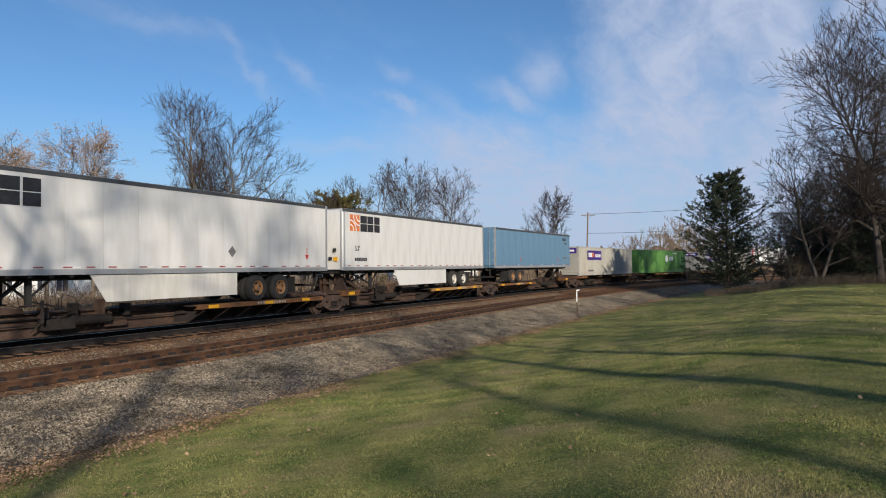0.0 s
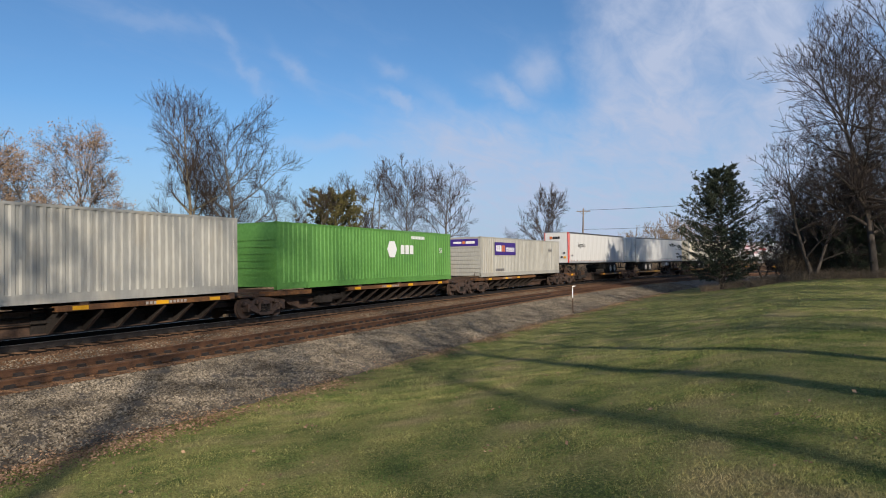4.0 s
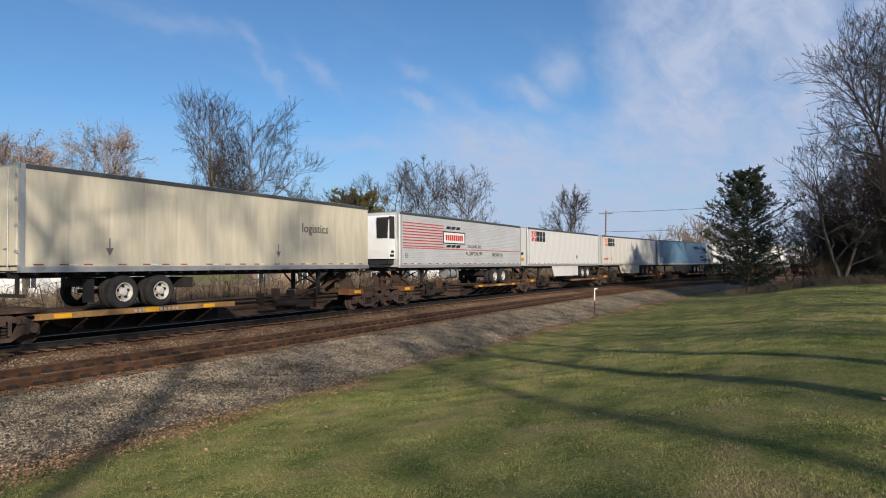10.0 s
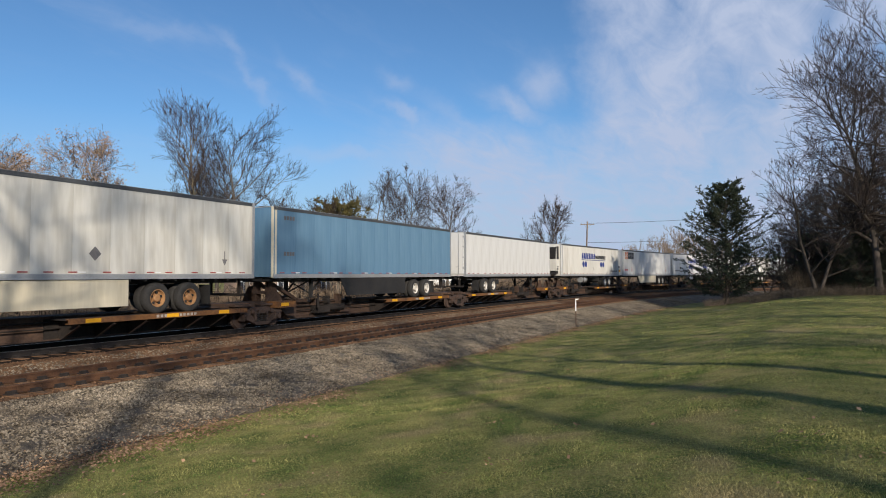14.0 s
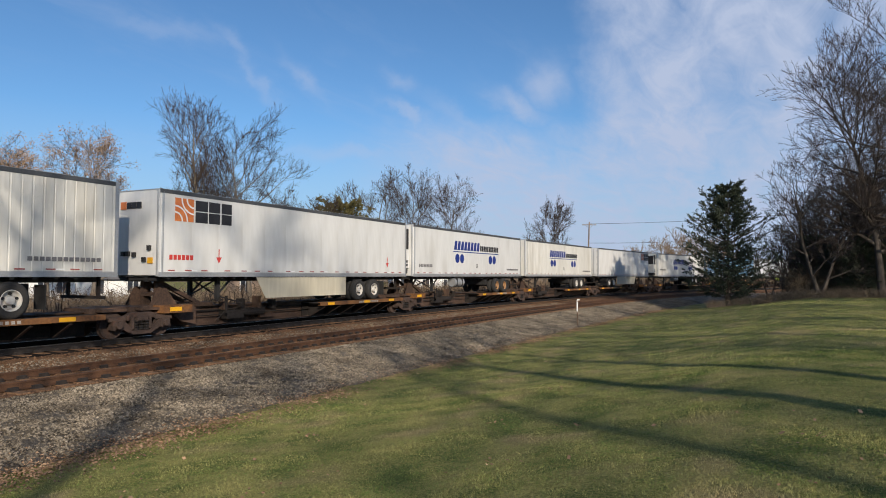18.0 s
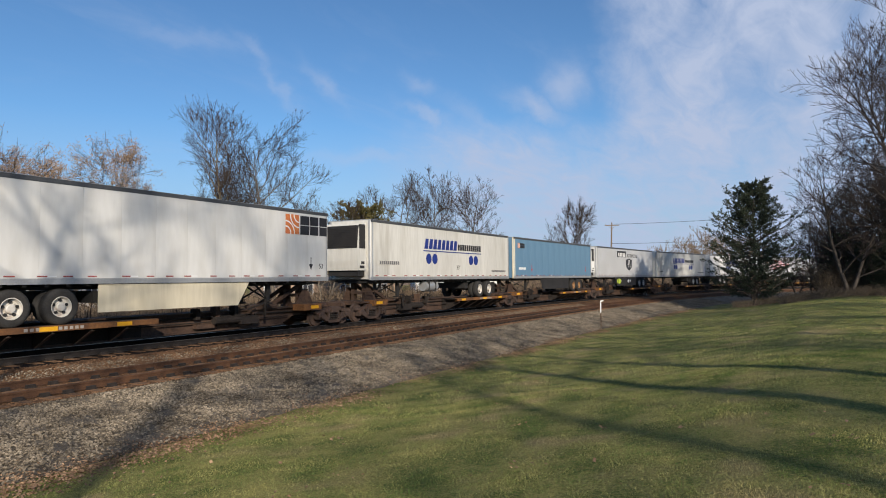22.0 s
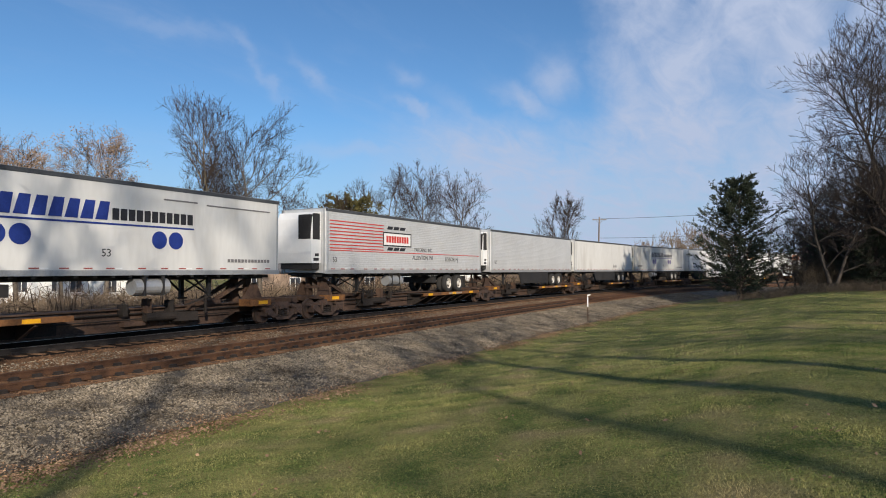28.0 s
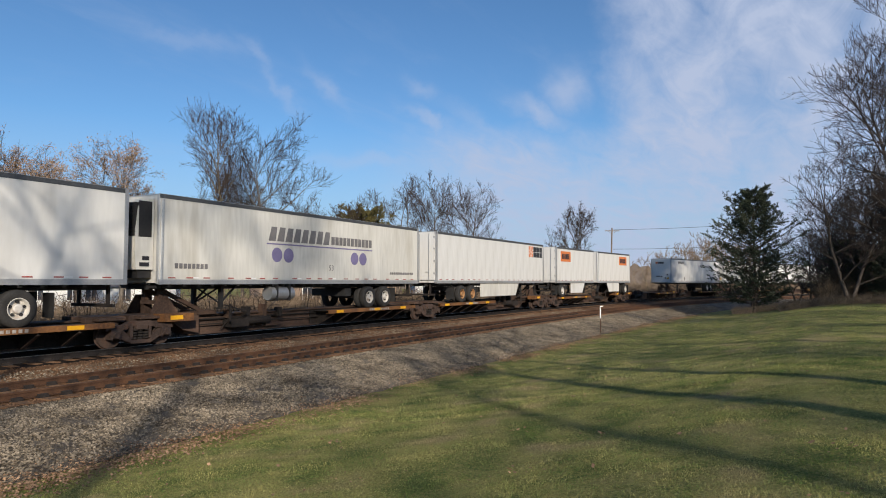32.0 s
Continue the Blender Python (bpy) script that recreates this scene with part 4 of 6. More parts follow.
    if long > 10:
        landing_gear(t, X, 3.1)
        part("king_plate", boxes((*rng(0.2, 2.4), -0.9, 0.9, 1.84, 1.95)), BLACK, t)
    else:
        landing_gear(t, X, 1.2)
    if skirt:
        a0, a1 = (4.6, 10.6) if long > 10 else (2.2, 5.4)
        bm = bmesh.new()
        xs = sorted((X(a0), X(a1)))
        add_prism(bm, [(xs[0], 1.96), (xs[0] + 0.55, 1.12), (xs[1], 1.12), (xs[1], 1.96)] if not rev else [(xs[0], 1.96), (xs[0], 1.12), (xs[1] - 0.55, 1.12), (xs[1], 1.96)], 1, -1.262, -1.235)
        part("side_skirt", bm, skirt, t, "smooth side skirt hung below the trailer")
    if tank:
        bm = bmesh.new()
        add_tube(bm, (X(5.2), -1.0, 1.60), (X(6.5), -1.0, 1.60), 0.27, n=16)
        part("fuel_tank", bm, ALU, t, "round fuel tank")
        part("tank_strap", boxes((*rng(5.45, 5.52), -1.28, -0.72, 1.30, 1.95), (*rng(6.15, 6.22), -1.28, -0.72, 1.30, 1.95)), BLACK, t)
    if reefer:
        bm = bmesh.new()
        d2 = 1 if rev else -1
        x0 = X(0)
        add_prism(bm, [(x0, 2.45), (x0 + d2 * 0.62, 2.45), (x0 + d2 * 0.66, 2.9), (x0 + d2 * 0.66, 3.7), (x0 + d2 * 0.58, 4.42), (x0 + d2 * 0.46, 4.72), (x0, 4.76)], 1, -1.0, 1.0)
        unit = part("cooling_unit", bm, reefer, t, "nose-mounted cooling unit with a black grille")
        wide = -0.30 if reefer == PAPER else 0.97
        bm = boxes((*sorted((x0 + d2 * 0.30, x0 + d2 * 0.69)), -0.97, wide, 3.52, 4.60))
        part("grille", bm, BLACK, unit)
        part("grille_slat", boxes(*[(*sorted((x0 + d2 * 0.50, x0 + d2 * 0.71)), -0.93, wide - 0.04, 3.60 + 0.085 * i, 3.612 + 0.085 * i) for i in range(11)]), CAR_DARK, unit)
        part("side_grille", boxes((*sorted((x0 + d2 * 0.08, x0 + d2 * 0.55)), -1.012, -0.99, 3.50, 4.66)), BLACK, unit)
        part("vent", boxes((*sorted((x0 + d2 * 0.15, x0 + d2 * 0.40)), -1.012, -0.99, 2.75, 2.88), (*sorted((x0 + d2 * 0.15, x0 + d2 * 0.50)), -1.012, -0.99, 2.55, 2.68)), INK, unit)
        part("unit_base", boxes((*sorted((x0, x0 + d2 * 0.5)), -0.9, 0.9, 2.18, 2.45)), BLACK, unit)
    MOVERS.append((t, first))
    return t


def container(first, label, material, panel=None):
    """A corrugated long container that sits low on its car."""
    c = tagged(new("container"), label, "container", group="containers on the train")
    z0, z1, long = 1.12, 3.94, LONG
    for sy in (-1, 1):
        for a, b in ((0.16, 1.98), (2.12, long - 2.12), (long - 1.98, long - 0.16)):
            bm = bmesh.new()
            n = max(1, round((b - a) / 0.285))
            w = (b - a) / n
            pts = []
            for i in range(n):
                x = a + i * w
                pts += [(x + 0.02, sy * 1.30), (x + w * 0.42, sy * 1.30), (x + w * 0.54, sy * 1.262), (x + w * 0.88, sy * 1.262)]
            add_prism(bm, [(a, sy * 1.20)] + pts + [(b, sy * 1.30), (b, sy * 1.20)], 2, z0 + 0.28, z1 - 0.07)
            part("side_wall", bm, material, c)
    part("core", boxes((0.08, long - 0.08, -1.22, 1.22, z0 + 0.1, z1 - 0.03)), material, c)
    part("bottom_rail", boxes((0, long, -1.305, -1.18, z0, z0 + 0.28), (0, long, 1.18, 1.305, z0, z0 + 0.28)), material, c)
    part("top_rail", boxes((0, long, -1.305, -1.20, z1 - 0.08, z1), (0, long, 1.20, 1.305, z1 - 0.08, z1)), material, c)
    for x in (0.0, 1.98, long - 2.12, long - 0.16):
        part("corner_post", boxes((x, x + 0.16, -1.308, -1.16, z0, z1), (x, x + 0.16, 1.16, 1.308, z0, z1)), material, c)
        part("corner_casting", boxes((x, x + 0.17, -1.312, -1.14, z1 - 0.12, z1 + 0.01), (x, x + 0.17, -1.312, -1.14, z0 - 0.01, z0 + 0.12)), material, c)
    part("end_wall", boxes((0.02, 0.10, -1.2, 1.2, z0 + 0.1, z1 - 0.05)), material, c)
    for i in range(7):
        part("end_rib", boxes((-0.012, 0.04, -1.18, 1.18, z0 + 0.32 + 0.29 * i, z0 + 0.50 + 0.29 * i)), material, c)
    bm = boxes((*[long - 0.02, long + 0.04], -1.18, 1.18, z0 + 0.15, z1 - 0.1))
    part("end_door", bm, material, c)
    part("roof", boxes((0.05, long - 0.05, -1.2, 1.2, z1 - 0.04, z1 - 0.005)), material, c)
    MOVERS.append((c, first))
    return c


# marks painted on the loads, as plain shapes in their colours
def mark_square(t, x, z=3.88, k=0.80, ink=INK, sq=ORANGE, words=True):
    m = shape("emblem", [[(x, z), (x + k, z), (x + k, z + k), (x, z + k)]], sq, t, label="orange square emblem with dark letter blocks")
    arcs = []
    for r in (0.35, 0.62):
        arc = [(x + k - r * k * math.cos(i * 0.2618), z + k - r * k * math.sin(i * 0.2618)) for i in range(7)]
        arcs.append(arc + [(x + k - (r + 0.07) * k * math.cos(i * 0.2618), z + k - (r + 0.07) * k * math.sin(i * 0.2618)) for i in range(6, -1, -1)])
        arc = [(x + r * k * math.cos(i * 0.2618), z + r * k * math.sin(i * 0.2618)) for i in range(7)]
        arcs.append(arc + [(x + (r + 0.07) * k * math.cos(i * 0.2618), z + (r + 0.07) * k * math.sin(i * 0.2618)) for i in range(6, -1, -1)])
    shape("emblem_line", arcs, PAPER, m, y=-1.316)
    if words:
        polys = []
        for i in range(3):
            x0 = x + k * 1.10 + i * k * 0.76
            w = k * (0.70, 0.66, 0.62)[i]
            polys.append([(x0, z), (x0 + w, z), (x0 + w, z + 0.47 * k), (x0, z + 0.47 * k)])
            polys.append([(x0, z + 0.51 * k), (x0 + w, z + 0.51 * k), (x0 + w, z + 0.98 * k), (x0, z + 0.98 * k)])
        shape("letter_block", polys, ink, m)


def mark_dots(t, x=4.9, ink=NAVY, grey=INK, z=0.0, k=1.0, word=None):
    """A slanted word of blocks, an underline and two pairs of discs."""
    big = [[(x + i * 0.47 * k, 3.66 + z), (x + i * 0.47 * k + 0.39 * k, 3.66 + z), (x + i * 0.47 * k + 0.47 * k, 4.22 + z), (x + i * 0.47 * k + 0.16 * k, 4.22 + z)] for i in range(8)]
    m = shape("word_block", big, word or ink, t, label="dark slanted word blocks over paired discs")
    shape("word_block", block_letters(x + 3.85 * k, 3.68 + z, 3.1 * k, 0.36, 11, 0.0, 0.2), grey, m)
    shape("underline", [[(x - 0.1, 3.52 + z), (x + 6.95 * k, 3.52 + z), (x + 6.95 * k, 3.575 + z), (x - 0.1, 3.575 + z)]], ink, m)
    shape("disc", [disc(x + 0.48 * k, 3.12 + z, 0.29), disc(x + 1.14 * k, 3.12 + z, 0.29)], ink, m)
    shape("disc", [disc(x + 5.55 * k, 3.12 + z, 0.29), disc(x + 6.2 * k, 3.12 + z, 0.29)], ink, m)
    decal("web_bar", [(13.4 + 0.17 * i, 13.53 + 0.17 * i, 2.42, 2.54) for i in range(13)], INK_FADED, m, stuff=True)


def mark_number(t, x, z=2.52, count=8, ink=INK, w=0.13, h=0.17):
    decal("number_bar", [(x + i * w * 1.35, x + i * w * 1.35 + w, z, z + h) for i in range(count)], ink, t, stuff=True)


def mark_arrow(t, x, ink=RED):
    shape("arrow", [[(x - 0.02, 2.62), (x + 0.02, 2.62), (x + 0.02, 2.98), (x - 0.02, 2.98)], [(x, 2.45), (x + 0.13, 2.68), (x - 0.13, 2.68)]], ink, t)


def mark_length(t, x, z=2.55, size=0.34, ink=INK, body="53'"):
    put("lettering", text_mesh(body, size, ink), t, x, -1.312, z)


def mark_diamond(t, x, z=2.75, ink=INK_FADED):
    shape("placard", [[(x - 0.2, z), (x, z - 0.22), (x + 0.2, z), (x, z + 0.22)]], ink, t)


def mark_panel(c, x):
    """The violet board of the grey containers."""
    b = shape("board", [[(x, 2.66), (x + 3.8, 2.66), (x + 3.8, 3.6), (x, 3.6)]], VIOLET, c, y=-1.318, label="violet sign board with white and orange blocks")
    shape("word_block", block_letters(x + 0.22, 2.92, 1.0, 0.46, 3), PAPER, b, y=-1.324)
    shape("word_block", block_letters(x + 1.22, 2.92, 0.6, 0.46, 2), ORANGE, b, y=-1.324)
    shape("word_block", block_letters(x + 2.0, 2.92, 1.6, 0.32, 10, 0, 0.4), PAPER, b, y=-1.324)
    bm = boxes((-0.035, -0.015, -1.1, 1.1, 3.30, 3.80))
    e = part("end_board", bm, VIOLET, c)
    part("word_block", boxes((-0.042, -0.034, -0.85, -0.15, 3.46, 3.64), (-0.042, -0.034, 0.2, 0.85, 3.48, 3.62)), PAPER, e)
    part("word_block", boxes((-0.042, -0.034, -0.10, 0.12, 3.46, 3.64)), ORANGE, e)


def mark_lines(t):
    """Red speed lines, a framed sign and a red line along the side."""
    shape("stripe", [[(0.25, 4.36 - 0.155 * i), (4.6, 4.36 - 0.155 * i), (4.6, 4.41 - 0.155 * i), (0.25, 4.41 - 0.155 * i)] for i in range(9)], RED, t, label="red speed lines")
    shape("stripe", [[(0.25, 3.02), (LONG - 0.2, 3.02), (LONG - 0.2, 3.06), (0.25, 3.06)]], RED, t)
    fr = [[(4.55, 3.36), (7.3, 3.36), (7.3, 3.42), (4.55, 3.42)], [(4.55, 4.02), (7.3, 4.02), (7.3, 4.08), (4.55, 4.08)], [(4.55, 3.36), (4.63, 3.36), (4.63, 4.08), (4.55, 4.08)], [(7.22, 3.36), (7.3, 3.36), (7.3, 4.08), (7.22, 4.08)]]
    for dz in (0.0, 1.26):
        for a in (4.9, 5.5, 6.1):
            fr.append([(a, 3.14 + dz * 0.86), (a + 0.5, 3.14 + dz * 0.86), (a + 0.62, 3.30 + dz * 0.86), (a + 0.12, 3.30 + dz * 0.86)])
    sign = shape("sign_frame", fr, INK, t, y=-1.316, label="black framed sign")
    shape("sign_board", [[(4.63, 3.42), (7.22, 3.42), (7.22, 4.02), (4.63, 4.02)]], PAPER, sign)
    shape("word_block", block_letters(4.85, 3.55, 2.2, 0.34, 9), RED, sign, y=-1.318)
    put("lettering", text_mesh("TRUCKING, INC.", 0.27, INK), t, 7.6, -1.312, 3.16)
    put("lettering", text_mesh("ALLENTON, WI", 0.33, INK), t, 7.4, -1.312, 2.70)
    put("lettering", text_mesh("EDISON, NJ", 0.33, INK), t, 11.2, -1.312, 2.66)


def white(first, **kw):
    kw.setdefault("nose", True)
    return trailer(first, kw.pop("label", "white road trailer riding on the railcar"), kw.pop("material", WHITE_A), **kw)


# leading ends, in order, and each unit's load
t = white(-250.4, label="plain white plate trailer with dark letter blocks", skirt=WHITE_B, rim=RIM_RUST)
mark_square(t, 0.5)
mark_diamond(t, 10.3), mark_arrow(t, 14.7)
t = white(-233.0, label="white trailer with an orange emblem and white skirt", skirt=WHITE_A)
mark_square(t, 0.55), mark_length(t, 0.95, 2.92, 0.36), mark_number(t, 0.95, 2.42, 6)
t = trailer(-214.8, "faded blue trailer with rear doors leading", BLUE, "plate", rev=True, rim=RIM_RUST, post=BLUE, rail=DARK_RAIL)
mark_arrow(t, 4.6), mark_arrow(t, 12.9), mark_number(t, 14.3, 2.75, 8, INK_FADED, 0.09, 0.14)
shape("letter_block", block_letters(14.1, 4.33, 0.95, 0.26, 3, 0.15), INK, t), put("lettering", text_mesh("logistics", 0.26, INK), t, 14.6, -1.312, 4.05)
t = container(-196.3, "grey corrugated container with a violet board", GREY_BOX)
mark_panel(t, 2.3), mark_number(t, 2.4, 1.5, 9, INK_FADED)
t = container(-177.9, "bright green corrugated container", GREEN)
shape("emblem", [disc(9.1, 2.9, 0.5, 6)], PAPER, t, y=-1.318, label="white badge and letter blocks")
shape("letter_block", block_letters(10.0, 2.65, 1.5, 0.5, 3), PAPER, t, y=-1.318)
mark_number(t, 11.2, 3.5, 9, PAPER), mark_length(t, 14.6, 2.75, 0.4, PAPER, "53")
bpy.context.view_layer.update()
t = container(-157.1, "grey corrugated container with a violet board, dented end", GREY_BOX)
mark_panel(t, 2.3), mark_number(t, 2.4, 1.5, 9, INK_FADED), mark_diamond(t, 13.6, 3.1), mark_diamond(t, 14.1, 3.1)
t = white(-138.2, label="white trailer with a red nose corner post", post=RED, skirt=None)
put("lettering", text_mesh("logistics", 0.62, INK), t, 2.2, -1.312, 3.52)
mark_number(t, 0.5, 2.6, 3, INK_FADED)
t = white(-117.9, label="plain white trailer with rear doors leading", rev=True, tank=True)
decal("rub_strip", [(8.2, 12.4, 2.30, 2.36)], ALU, t)
mark_length(t, 0.35, 2.5, 0.26)
t = trailer(-99.2, "cream trailer with rear doors leading", CREAM, "plate", rev=True, post=CREAM)
put("lettering", text_mesh("logistics", 0.55, INK), t, 11.3, -1.312, 3.52)
mark_arrow(t, 2.6, INK_FADED), mark_arrow(t, 9.9, INK_FADED)
part("emblem", boxes((-0.062, -0.05, 0.36, 0.58, 4.2, 4.42)), ORANGE, t)
part("letter_block", boxes(*[(-0.062, -0.05, 0.12 - 0.24 * i, 0.31 - 0.24 * i, 4.2, 4.42) for i in range(3)]), INK, t)
t = trailer(-80.2, "ribbed white cooled trailer with red speed lines", RIBBED, "rib", reefer=PAPER, rim=RIM_WHITE, tank=True)
mark_lines(t), mark_length(t, 0.45, 2.5, 0.34, body="53")
t = white(-62.6, label="white trailer with an orange emblem and low skirt", skirt=WHITE_A)
mark_square(t, 0.6, sq=RED), mark_diamond(t, 10.2)
t = white(-45.4, material=WHITE_B, label="aged white trailer with an orange emblem", skirt=CREAM, rim=RIM_RUST)
mark_square(t, 0.6), mark_number(t, 0.5, 2.52, 6, RED), mark_arrow(t, 2.4), mark_diamond(t, 9.4), mark_arrow(t, 14.6, INK_FADED)
t = trailer(-28.1, "faded blue trailer with a yellow nose post", BLUE, "plate", rim=RIM_WHITE, post=CREAM, skirt=BLACK)
mark_number(t, 0.6, 4.4, 4, INK_FADED), mark_number(t, 0.6, 2.9, 4, INK_FADED)
t = white(-9.9, label="plain white trailer with rear doors leading", rev=True)
t = trailer(9.2, "cooled white trailer with blue paired discs", WHITE_B, "post", reefer=WHITE_B, tank=True)
mark_dots(t), mark_length(t, 8.0)
t = white(26.9, label="white trailer with an orange emblem and cream skirt", skirt=CREAM)
mark_square(t, 0.6), mark_arrow(t, 2.6), mark_arrow(t, 14.2), mark_number(t, 0.4, 2.55, 6, RED)
t = trailer(43.9, "cooled white trailer with blue paired discs", WHITE_A, "smooth", reefer=WHITE_A, tank=True, rim=RIM_RUST)
mark_dots(t), mark_length(t, 8.1, body="53"), mark_number(t, 0.6, 2.52, 9, INK_FADED)
t = trailer(61.3, "older white trailer with dark blue paired discs", WHITE_B, "post")
mark_dots(t, ink=NAVY), mark_length(t, 8.1, body="53")
t = white(79.3, label="white trailer, doors leading, emblem at its nose", rev=True, skirt=CREAM)
mark_square(t, 13.45, 3.90, 0.80), mark_arrow(t, 15.0, INK), mark_length(t, 15.5, 2.5, 0.3, body="53")
t = trailer(98.7, "cream-white cooled trailer with blue paired discs", WHITE_B, "smooth", reefer=WHITE_B, tank=True)
mark_dots(t, 4.9), mark_length(t, 8.6), mark_number(t, 0.7, 2.75, 10, INK_FADED)
t = trailer(115.8, "faded blue trailer with a small orange emblem", BLUE, "plate", rim=RIM_RUST, post=CREAM, skirt=BLACK)
mark_square(t, 0.6, 4.15, 0.36), mark_number(t, 0.75, 2.6, 7, PAPER), mark_arrow(t, 3.0), mark_arrow(t, 14.6)
t = trailer(133.6, "ribbed white cooled trailer with a black shield", RIBBED, "rib", reefer=PAPER, skirt=BLACK, tank=True)
pb = shape("letter_board", [[(5.15, 4.0), (7.55, 4.0), (7.75, 4.62), (5.15, 4.62)]], INK, t)
shape("letter_block", block_letters(5.45, 4.06, 2.1, 0.36, 5, 0.0, 0.3), PAPER, pb, y=-1.318)
put("lettering", text_mesh("INTERMODAL", 0.50, INK), t, 7.9, -1.312, 4.02)
sh = shape("shield", [[(7.6, 3.75), (8.5, 3.9), (9.4, 3.75), (9.3, 3.0), (8.5, 2.62), (7.7, 3.0)]], INK, t, label="black shield emblem")
shape("shield_line", [[(8.1, 2.95), (8.2, 2.95), (8.55, 3.75), (8.45, 3.75)], [(8.8, 2.95), (8.9, 2.95), (8.65, 3.75), (8.55, 3.75)]], PAPER, sh, y=-1.318)
shape("oval", [[(5.7 + 0.62 * math.cos(i * 0.2618), 1.58 + 0.25 * math.sin(i * 0.2618)) for i in range(24)]], LIME, t, y=-1.268)
mark_diamond(t, 8.2, 1.58, PAPER), mark_diamond(t, 8.75, 1.58, PAPER)
t = trailer(151.2, "white trailer with blue paired discs", WHITE_B, "smooth", rim=RIM_WHITE)
mark_dots(t), mark_number(t, 0.8, 2.5, 6, INK_FADED)
t = trailer(169.0, "white trailer with blue paired discs, doors leading", WHITE_A, "smooth", rev=True, tank=True)
mark_dots(t), mark_length(t, 8.4, body="53"), decal("rub_strip", [(10.6, 12.0, 4.45, 4.50), (12.4, 15.6, 4.40, 4.45)], INK_FADED, t)
t = trailer(188.2, "ribbed white cooled trailer with red speed lines", RIBBED, "rib", reefer=PAPER, tank=True)
mark_lines(t), mark_length(t, 0.45, 2.5, 0.34, body="53")
t = trailer(206.0, "plain ribbed silver-white trailer with dark skirt", RIBBED, "rib", reefer=PAPER, skirt=BLACK)
mark_length(t, 0.5, 2.55, 0.34)
t = trailer(223.3, "plain white cooled trailer with a black grille", WHITE_A, "smooth", reefer=WHITE_A, skirt=BLACK)
mark_diamond(t, 10.2, 2.5, INK_FADED), mark_diamond(t, 10.8, 2.5, INK_FADED)
t = trailer(240.6, "cooled white trailer with faded violet discs", WHITE_B, "smooth", reefer=WHITE_B, tank=True)
mark_dots(t, ink=FADED, grey=INK_FADED, word=INK_FADED), mark_length(t, 8.6, ink=INK_FADED, body="53"), mark_number(t, 0.6, 2.5, 8, INK_FADED)
t = white(258.7, label="white trailer, doors leading, emblem at its nose", rev=True, skirt=WHITE_B, rim=RIM_RUST)
mark_square(t, 13.3, 3.90, 0.80)
for first in (277.6, 287.6):
    t = white(first, label="short white trailer with an orange sign", long=8.5, rev=first < 280, skirt=WHITE_A)
    sg = shape("sign_board", [[(0.9 if first < 280 else 5.4, 3.75), (3.0 if first < 280 else 7.5, 3.75), (3.0 if first < 280 else 7.5, 4.6), (0.9 if first < 280 else 5.4, 4.6)]], ORANGE, t, label="orange sign with letter blocks")
    shape("word_block", block_letters(1.15 if first < 280 else 5.65, 3.95, 1.6, 0.45, 6), INK, sg, y=-1.318)
t = white(309.7, label="white trailer with a small dark mark")
shape("word_block", block_letters(2.0, 4.3, 1.8, 0.3, 6), INK_FADED, t)
mark_diamond(t, 3.9, 2.5, INK_FADED)
t = white(327.5, material=WHITE_B)
t = white(345.5)

# the cars below them: leading end, reach to the next car, wheels leading, coupled rather than articulated
FIRST = (-250.4, -233.0, -214.8, -196.3, -177.9, -157.1, -138.2, -117.9, -99.2, -80.2, -62.6, -45.4, -28.1, -9.9, 9.2, 26.9, 43.9, 61.3, 79.3, 98.7, 115.8, 133.6, 151.2, 169.0, 188.2, 206.0, 223.3, 240.6, 258.7, 277.6, 295.5, 309.7, 327.5, 345.5, 363.0)
BACKWARD = {-214.8, -117.9, -99.2, -9.9, 79.3, 169.0, 258.7, 277.6}
COUPLED = {-157.1, -138.2, -117.9, -80.2, 98.7, 188.2, 277.6}
for a, b in zip(FIRST, FIRST[1:]):
    spine_car(a, b - a - (2.0 if b in COUPLED else 0.0), a in BACKWARD, a in COUPLED, sill=SILL_TAN if a in (-117.9, -99.2, -233.0) else CAR_ORANGE, lettered=a in (-117.9, -62.6), deep={-196.3: (9.0, 15.7), -177.9: (5.0, 15.7), -157.1: (0.6, 10.2)}.get(a))

# ---- trees ----


def tubes(segs, sides):
    """Tapered tubes for rows of (x0 y0 z0 x1 y1 z1 r0 r1)."""
    a = np.array(segs, float)
    p, q, r0, r1 = a[:, 0:3], a[:, 3:6], a[:, 6], a[:, 7]
    d = q - p
    d /= np.maximum(np.linalg.norm(d, axis=1, keepdims=True), 1e-6)
    ref = np.where(np.abs(d[:, 2:3]) < 0.9, np.array([[0, 0, 1.0]]), np.array([[1.0, 0, 0]]))
    u = np.cross(d, ref)
    u /= np.linalg.norm(u, axis=1, keepdims=True)
    w = np.cross(d, u)
    ang = np.arange(sides) * 2 * math.pi / sides
    off = np.cos(ang)[None, :, None] * u[:, None] + np.sin(ang)[None, :, None] * w[:, None]
    v = np.concatenate([p[:, None] + off * r0[:, None, None], q[:, None] + off * r1[:, None, None]], 1).reshape(-1, 3)
    b = np.arange(len(a))[:, None] * 2 * sides
    i = np.arange(sides)[None]
    j = (i + 1) % sides
    f = np.stack([b + i, b + j, b + sides + j, b + sides + i], -1).reshape(-1, 4)
    return v, f


